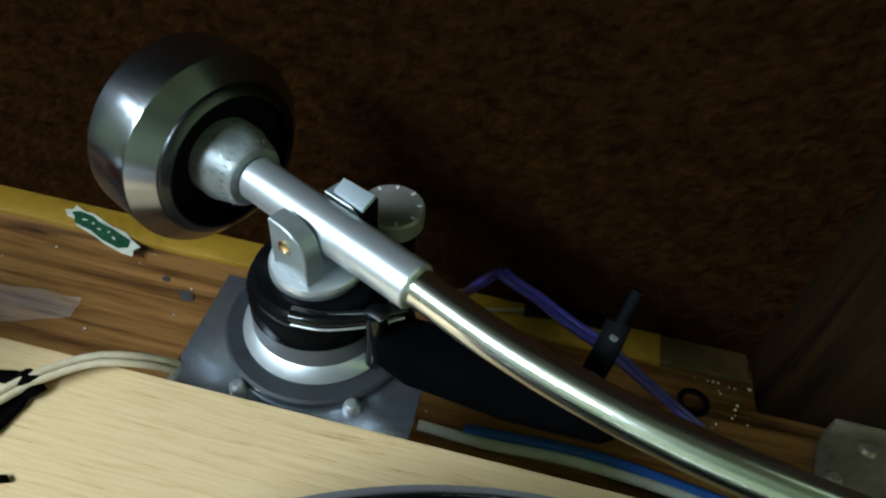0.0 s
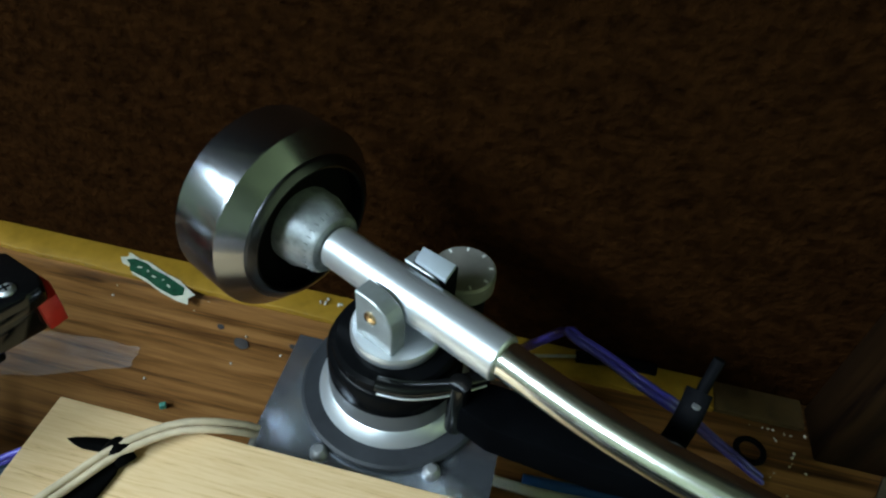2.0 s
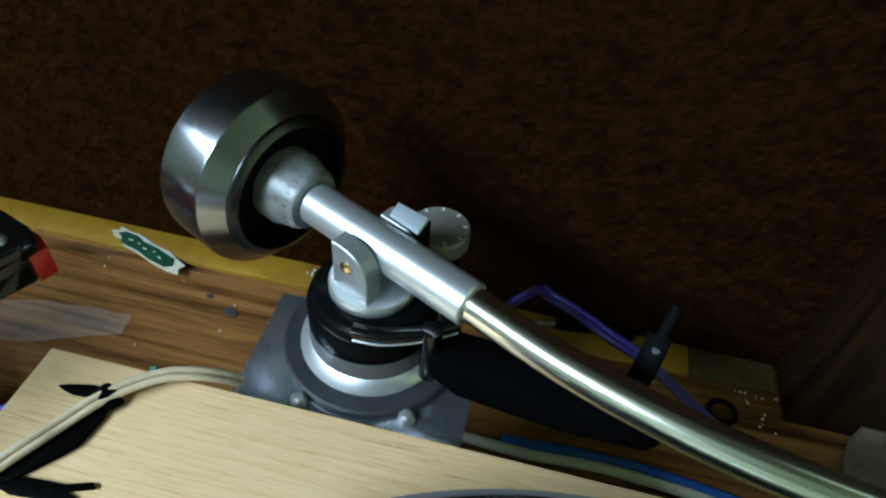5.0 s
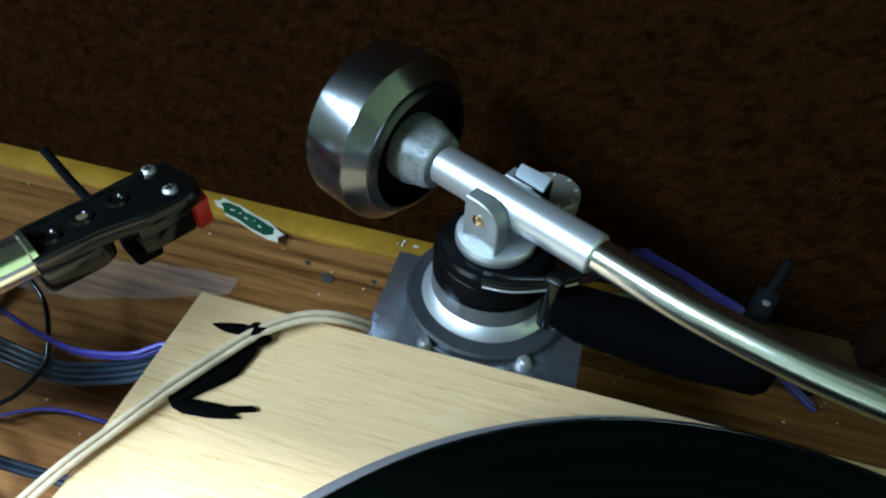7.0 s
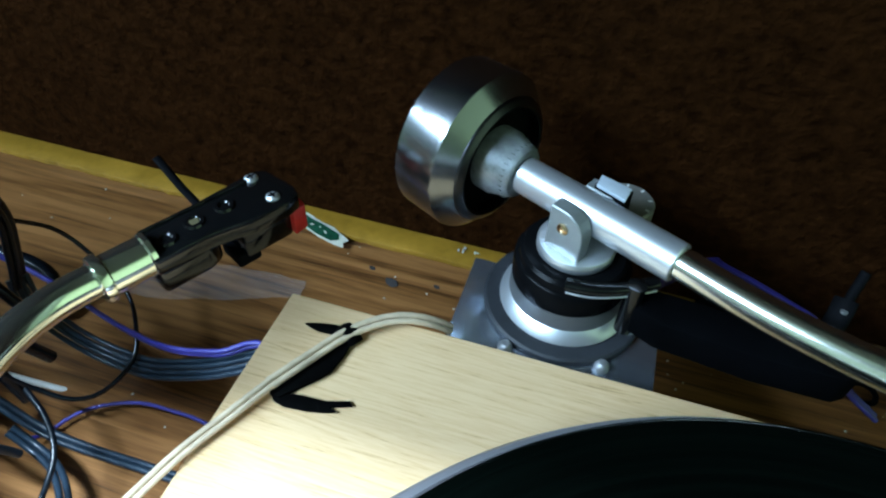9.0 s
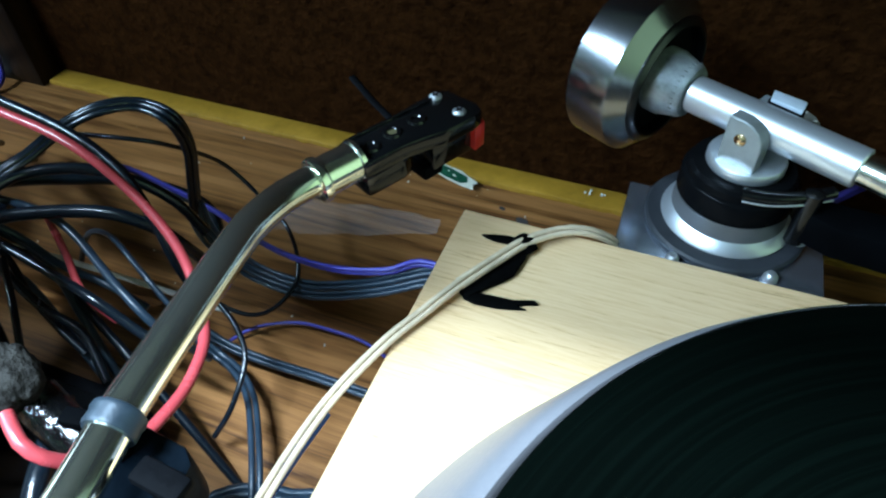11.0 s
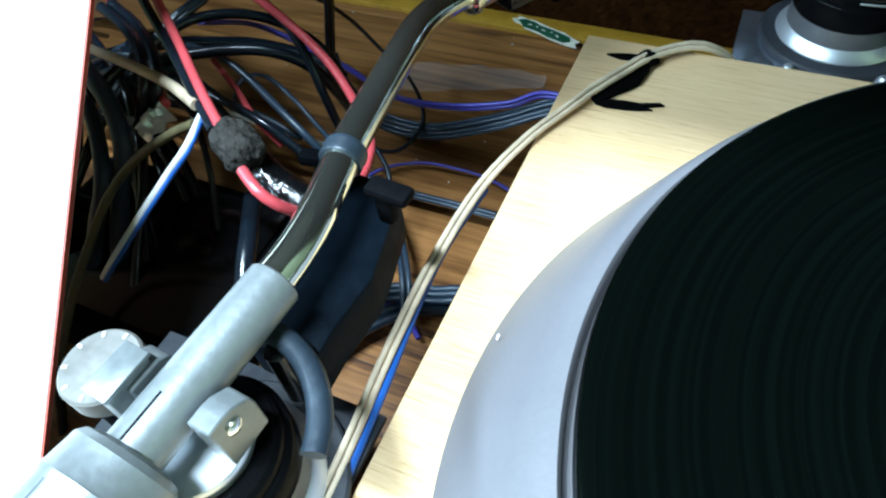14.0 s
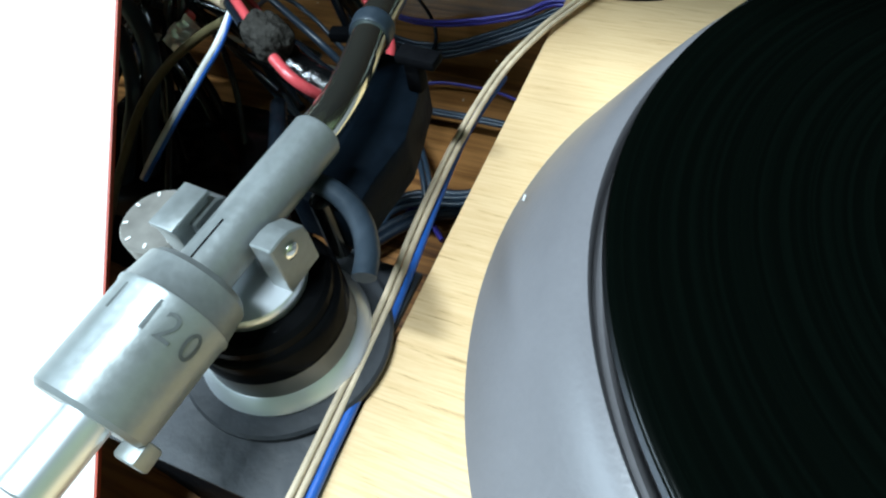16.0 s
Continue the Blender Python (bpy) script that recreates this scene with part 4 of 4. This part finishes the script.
cable("cable", DARKBLUE, 0.0017, [(-0.0708, -0.1416, 0.012), (-0.0683, -0.1281, 0.012), (-0.0572, -0.1179, 0.012), (-0.0364, -0.1136, 0.014), (-0.0161, -0.1147, 0.018), (0.0, -0.17, 0.025), (0.035, -0.18, 0.025)], "coil of dark blue leads beside the plinth", 3)
cable("cable", BLACK, 0.0026, [(-0.0743, -0.1662, 0.01), (-0.0655, -0.1476, 0.012), (-0.0505, -0.1283, 0.012), (-0.0316, -0.1165, 0.01), (-0.01, -0.1109, 0.008)], "black cable beside the plinth", 2)
cable("cable", PURPLE, 0.0014, [(-0.0723, -0.1542, 0.008), (-0.0608, -0.1345, 0.008), (-0.0572, -0.1172, 0.006), (-0.0361, -0.1346, 0.006)], "thin violet wire beside the plinth", 1)
cable("cable", DARKBLUE, 0.0019, [(-0.1937, -0.0624, 0.09), (-0.1652, -0.0629, 0.085), (-0.1239, -0.0797, 0.075), (-0.1053, -0.0833, 0.06), (-0.0997, -0.0728, 0.03)], "dark blue cable crossing the tangle", 1)
cable("cable", BLACK, 0.0022, [(-0.1987, -0.0777, 0.08), (-0.167, -0.0823, 0.08), (-0.1334, -0.087, 0.075), (-0.1149, -0.0869, 0.06), (-0.1002, -0.0865, 0.05)], "black cable deep in the tangle", 1)
cable("cable", RED, 0.0016, [(-0.1819, -0.0584, 0.08), (-0.1562, -0.0742, 0.08), (-0.1393, -0.0856, 0.075), (-0.1288, -0.0851, 0.06)], "dull red cable under the tangle", 1)
cable("cable", RED, 0.002, [(-0.3266, 0.0006, 0.06), (-0.2741, -0.0274, 0.07), (-0.2329, -0.0585, 0.08), (-0.1951, -0.0885, 0.09), (-0.1591, -0.1124, 0.1)], "thin red wire hanging in the tangle", 1)
cable("cable", BEIGE, 0.0022, [(-0.2616, -0.0922, 0.1), (-0.2183, -0.0995, 0.11), (-0.1727, -0.1115, 0.118), (-0.1365, -0.123, 0.124), (-0.1118, -0.134, 0.128)], "dirty cream wire leading to the taped joint", 1)
cable("cable", WHITE, 0.0014, [(-0.1086, -0.1363, 0.126), (-0.1075, -0.1491, 0.122), (-0.1155, -0.1579, 0.112), (-0.1238, -0.1733, 0.1), (-0.1305, -0.1847, 0.09), (-0.1377, -0.1908, 0.08)], "white wire with blue stripe hanging down", 1)
cable("cable", BLUE, 0.0010, [(-0.1071, -0.1377, 0.126), (-0.1066, -0.1496, 0.121), (-0.1145, -0.1584, 0.111), (-0.1228, -0.1739, 0.099), (-0.1295, -0.1852, 0.089), (-0.1362, -0.1915, 0.08)], "blue wire hanging down", 1)
cable("cable", OLIVE, 0.0019, [(-0.1105, -0.1394, 0.124), (-0.1267, -0.1418, 0.115), (-0.1478, -0.1467, 0.1), (-0.1618, -0.1582, 0.085), (-0.168, -0.1738, 0.07), (-0.1637, -0.1969, 0.06), (-0.1535, -0.2224, 0.05)], "dirty brown wire hanging down", 1)
cable("cable", BLACK, 0.0036, [(-0.3513, -0.0169, 0.03), (-0.2912, -0.0526, 0.04), (-0.2516, -0.0756, 0.045), (-0.2307, -0.0987, 0.04), (-0.2282, -0.1238, 0.02), (-0.2153, -0.1524, 0.008)], "thick black cable hanging at the back of the tangle", 2)
cable("cable", BLACK, 0.004, [(-0.2995, -0.0514, 0.05), (-0.2711, -0.0252, 0.05), (-0.2457, 0.0002, 0.04), (-0.2181, 0.0198, 0.03), (-0.1752, 0.0242, 0.02), (-0.1589, 0.0107, 0.004)], "black cable arching over the tangle", 1)
cable("cable", BLACK, 0.0026, [(-0.2224, -0.0742, 0.07), (-0.2035, -0.0948, 0.06), (-0.1771, -0.1111, 0.05), (-0.1578, -0.1275, 0.035), (-0.1462, -0.1383, 0.02)], "thin black cable drooping in the tangle", 2)
cable("cable", GREY, 0.0022, [(-0.1933, -0.1041, 0.03), (-0.1696, -0.1098, 0.03), (-0.1522, -0.1164, 0.025)], "short grey wire end in the tangle", 1)
cable("cable", PURPLE, 0.0026, [(-0.3879, 0.0864, 0.09), (-0.4038, 0.0929, 0.06), (-0.4344, 0.1118, 0.02), (-0.430, 0.098, 0.006), (-0.452, 0.070, 0.004), (-0.49, 0.04, 0.004)], "violet wire hanging in front of the wooden post", 1)
cable("cable", BLACK, 0.004, [(-0.0831, -0.1802, 0.06), (-0.0906, -0.1664, 0.07), (-0.0974, -0.1509, 0.075), (-0.1135, -0.1272, 0.07)], "black cable end standing by the tonearm base", 1)
cable("cable", BLUE, 0.003, [(0.1593, 0.0578, 0.003), (0.206, 0.0599, 0.003), (0.2315, 0.059, 0.003), (0.2615, 0.0555, 0.003), (0.2855, 0.0523, 0.003)], "blue wire lying behind the plinth", 1)
cable("cable", WHITE, 0.0026, [(0.1388, 0.0545, 0.003), (0.1706, 0.0534, 0.003), (0.2064, 0.0553, 0.003), (0.2442, 0.0535, 0.003), (0.2685, 0.0504, 0.003)], "white wire lying behind the plinth", 1)
cable("cable", PURPLE, 0.0015, [(0.1433, 0.0913, 0.05), (0.152, 0.0804, 0.075), (0.1600, 0.0735, 0.0935), (0.1622, 0.0712, 0.0955), (0.1650, 0.0690, 0.0955), (0.1745, 0.0628, 0.097), (0.1886, 0.051, 0.1), (0.2015, 0.0486, 0.095), (0.222, 0.0669, 0.06), (0.2484, 0.086, 0.02), (0.2686, 0.0876, 0.003)], "purple twin wire held by the black clip", 2)
cable("lead", BEIGE, 0.0012, [(0.0900, 0.0200, 0.0660), (0.0700, 0.0115, 0.0780), (0.0612, 0.0062, 0.0890), (0.0509, 0.0007, 0.0954), (0.0416, -0.0038, 0.0960), (0.0308, -0.0143, 0.0962), (0.0225, -0.0282, 0.0962), (0.0140, -0.0436, 0.0962)], "twin cream lead taped to the plinth top", 2)
cable("cable", DARKBLUE, 0.0042, [(-0.2595, -0.0879, 0.1), (-0.2296, -0.0992, 0.105), (-0.2021, -0.1117, 0.105), (-0.1824, -0.1228, 0.1), (-0.1715, -0.1343, 0.09), (-0.1734, -0.1483, 0.07)], "thick blue-black cable hanging in the tangle", 1)
cable("cable", DARKBLUE, 0.0036, [(-0.2506, -0.1, 0.09), (-0.2084, -0.1181, 0.095), (-0.1882, -0.1329, 0.09), (-0.1752, -0.1509, 0.08), (-0.1811, -0.1637, 0.06)], "thick blue-black cable hanging in the tangle", 1)
cable("cable", BLACK, 0.0026, [(-0.2286, -0.0681, 0.11), (-0.203, -0.0793, 0.11), (-0.1806, -0.0942, 0.11), (-0.1685, -0.1083, 0.105), (-0.1732, -0.116, 0.09)], "black braided lead beside the red cable", 2)
cable("cable", DARKBLUE, 0.0045, [(-0.2815, -0.0608, 0.05), (-0.2374, -0.0855, 0.06), (-0.2178, -0.0978, 0.055), (-0.2086, -0.1114, 0.045), (-0.2089, -0.1315, 0.03), (-0.1964, -0.1558, 0.02)], "thick blue-black cable hanging behind the white panel", 1)
cable("cable", BLACK, 0.003, [(-0.2411, -0.0437, 0.06), (-0.2212, -0.0757, 0.06), (-0.2083, -0.0937, 0.05), (-0.1872, -0.1125, 0.04), (-0.1606, -0.132, 0.03), (-0.1466, -0.15, 0.02)], "black cable drooping behind the taped joint", 2)
cable("cable", BLACK, 0.0016, [(-0.1809, -0.0855, 0.08), (-0.159, -0.1037, 0.075), (-0.1469, -0.1175, 0.065), (-0.142, -0.1284, 0.05), (-0.1372, -0.1401, 0.035)], "thin black wire hanging from the joint", 1)
cable("cable", OLIVE, 0.002, [(-0.1971, -0.1144, 0.03), (-0.1734, -0.1263, 0.028), (-0.1522, -0.1367, 0.025), (-0.1332, -0.1491, 0.02)], "brown wire low in the tangle", 1)
cable("cable", BLUE, 0.004, [(-0.3043, -0.0722, 0.03), (-0.2797, -0.0795, 0.035), (-0.2619, -0.0777, 0.04), (-0.2622, -0.0604, 0.035)], "short blue cable end in the tangle", 1)
cable("cable", WHITE, 0.0016, [(-0.2863, -0.0695, 0.045), (-0.2738, -0.0641, 0.047), (-0.2601, -0.0607, 0.045)], "short white wire end in the tangle", 1)
cable("cable", BLACK, 0.0026, [(-0.1957, -0.07, 0.1), (-0.1881, -0.0514, 0.1), (-0.1692, -0.0393, 0.098), (-0.1524, -0.0311, 0.09), (-0.1389, -0.0245, 0.075), (-0.1297, -0.0217, 0.055)], "thick black cable looping in the tangle", 1)
cable("cable", BLACK, 0.0013, [(-0.1032, -0.054, 0.05), (-0.0888, -0.0612, 0.045), (-0.0776, -0.0727, 0.04), (-0.0752, -0.0914, 0.03), (-0.0826, -0.1003, 0.015)], "thin black wire crossing the shelf", 1)
cable("cable", DARKBLUE, 0.0013, [(-0.2100, -0.0420, 0.02), (-0.1850, -0.0440, 0.055), (-0.1586, -0.0507, 0.07), (-0.1329, -0.0622, 0.07), (-0.1157, -0.0688, 0.06), (-0.1052, -0.0703, 0.05)], "thin dark blue wire in the tangle", 1)
cable("cable", BLACK, 0.0021, [(-0.2212, -0.0732, 0.085), (-0.2115, -0.0733, 0.0763), (-0.1978, -0.0719, 0.0675), (-0.184, -0.0695, 0.0588), (-0.1576, -0.0789, 0.05)], "dark cable running through the tangle", 1)
cable("cable", BLACK, 0.0016, [(-0.2015, -0.0811, 0.085), (-0.1854, -0.0816, 0.0763), (-0.169, -0.0904, 0.0675), (-0.1524, -0.0963, 0.0588), (-0.1382, -0.0995, 0.05)], "dark cable running through the tangle", 1)
cable("cable", DARKBLUE, 0.002, [(-0.2117, -0.0674, 0.085), (-0.2028, -0.0696, 0.0763), (-0.1917, -0.0678, 0.0675), (-0.1715, -0.0744, 0.0588), (-0.1616, -0.08, 0.05)], "dark cable running through the tangle", 1)
cable("cable", DARKBLUE, 0.0018, [(-0.1969, -0.0755, 0.085), (-0.1872, -0.0706, 0.0763), (-0.1705, -0.0717, 0.0675), (-0.1476, -0.0695, 0.0587), (-0.1294, -0.0693, 0.05)], "dark cable running through the tangle", 1)
cable("cable", BLACK, 0.0021, [(-0.1996, -0.0815, 0.085), (-0.1833, -0.0875, 0.0763), (-0.1564, -0.0946, 0.0675), (-0.1391, -0.0951, 0.0587), (-0.1186, -0.1084, 0.05)], "dark cable running through the tangle", 1)
cable("cable", DARKBLUE, 0.0019, [(-0.2062, -0.0903, 0.085), (-0.1919, -0.0906, 0.0763), (-0.1833, -0.0838, 0.0675), (-0.1675, -0.0877, 0.0588), (-0.1516, -0.094, 0.05)], "dark cable running through the tangle", 1)
cable("cable", BLACK, 0.002, [(-0.2201, -0.0807, 0.085), (-0.2072, -0.0951, 0.0775), (-0.1929, -0.1081, 0.07), (-0.1913, -0.1249, 0.0625), (-0.1788, -0.1371, 0.055)], "black cable hanging down in the tangle", 1)
cable("cable", BLACK, 0.0022, [(-0.2643, -0.0851, 0.085), (-0.2497, -0.1044, 0.0775), (-0.2374, -0.1229, 0.07), (-0.2255, -0.1401, 0.0625), (-0.2165, -0.1572, 0.055)], "black cable hanging down in the tangle", 1)
cable("cable", BLACK, 0.0022, [(-0.215, -0.089, 0.085), (-0.1984, -0.1054, 0.0775), (-0.184, -0.1211, 0.07), (-0.1737, -0.1371, 0.0625), (-0.1667, -0.1534, 0.055)], "black cable hanging down in the tangle", 1)
cable("cable", DARKBLUE, 0.0018, [(-0.2579, -0.0901, 0.085), (-0.2394, -0.1075, 0.0775), (-0.231, -0.1268, 0.07), (-0.2271, -0.1465, 0.0625), (-0.2194, -0.1638, 0.055)], "black cable hanging down in the tangle", 1)
cable("cable", BLACK, 0.0026, [(-0.2559, -0.0794, 0.085), (-0.2419, -0.0934, 0.0775), (-0.237, -0.1096, 0.07), (-0.2293, -0.1241, 0.0625), (-0.2276, -0.1402, 0.055)], "black cable hanging down in the tangle", 1)
cable("cable", BLACK, 0.002, [(-0.2357, -0.078, 0.085), (-0.2109, -0.0926, 0.0775), (-0.2018, -0.1111, 0.07), (-0.187, -0.1262, 0.0625), (-0.1758, -0.1416, 0.055)], "black cable hanging down in the tangle", 1)
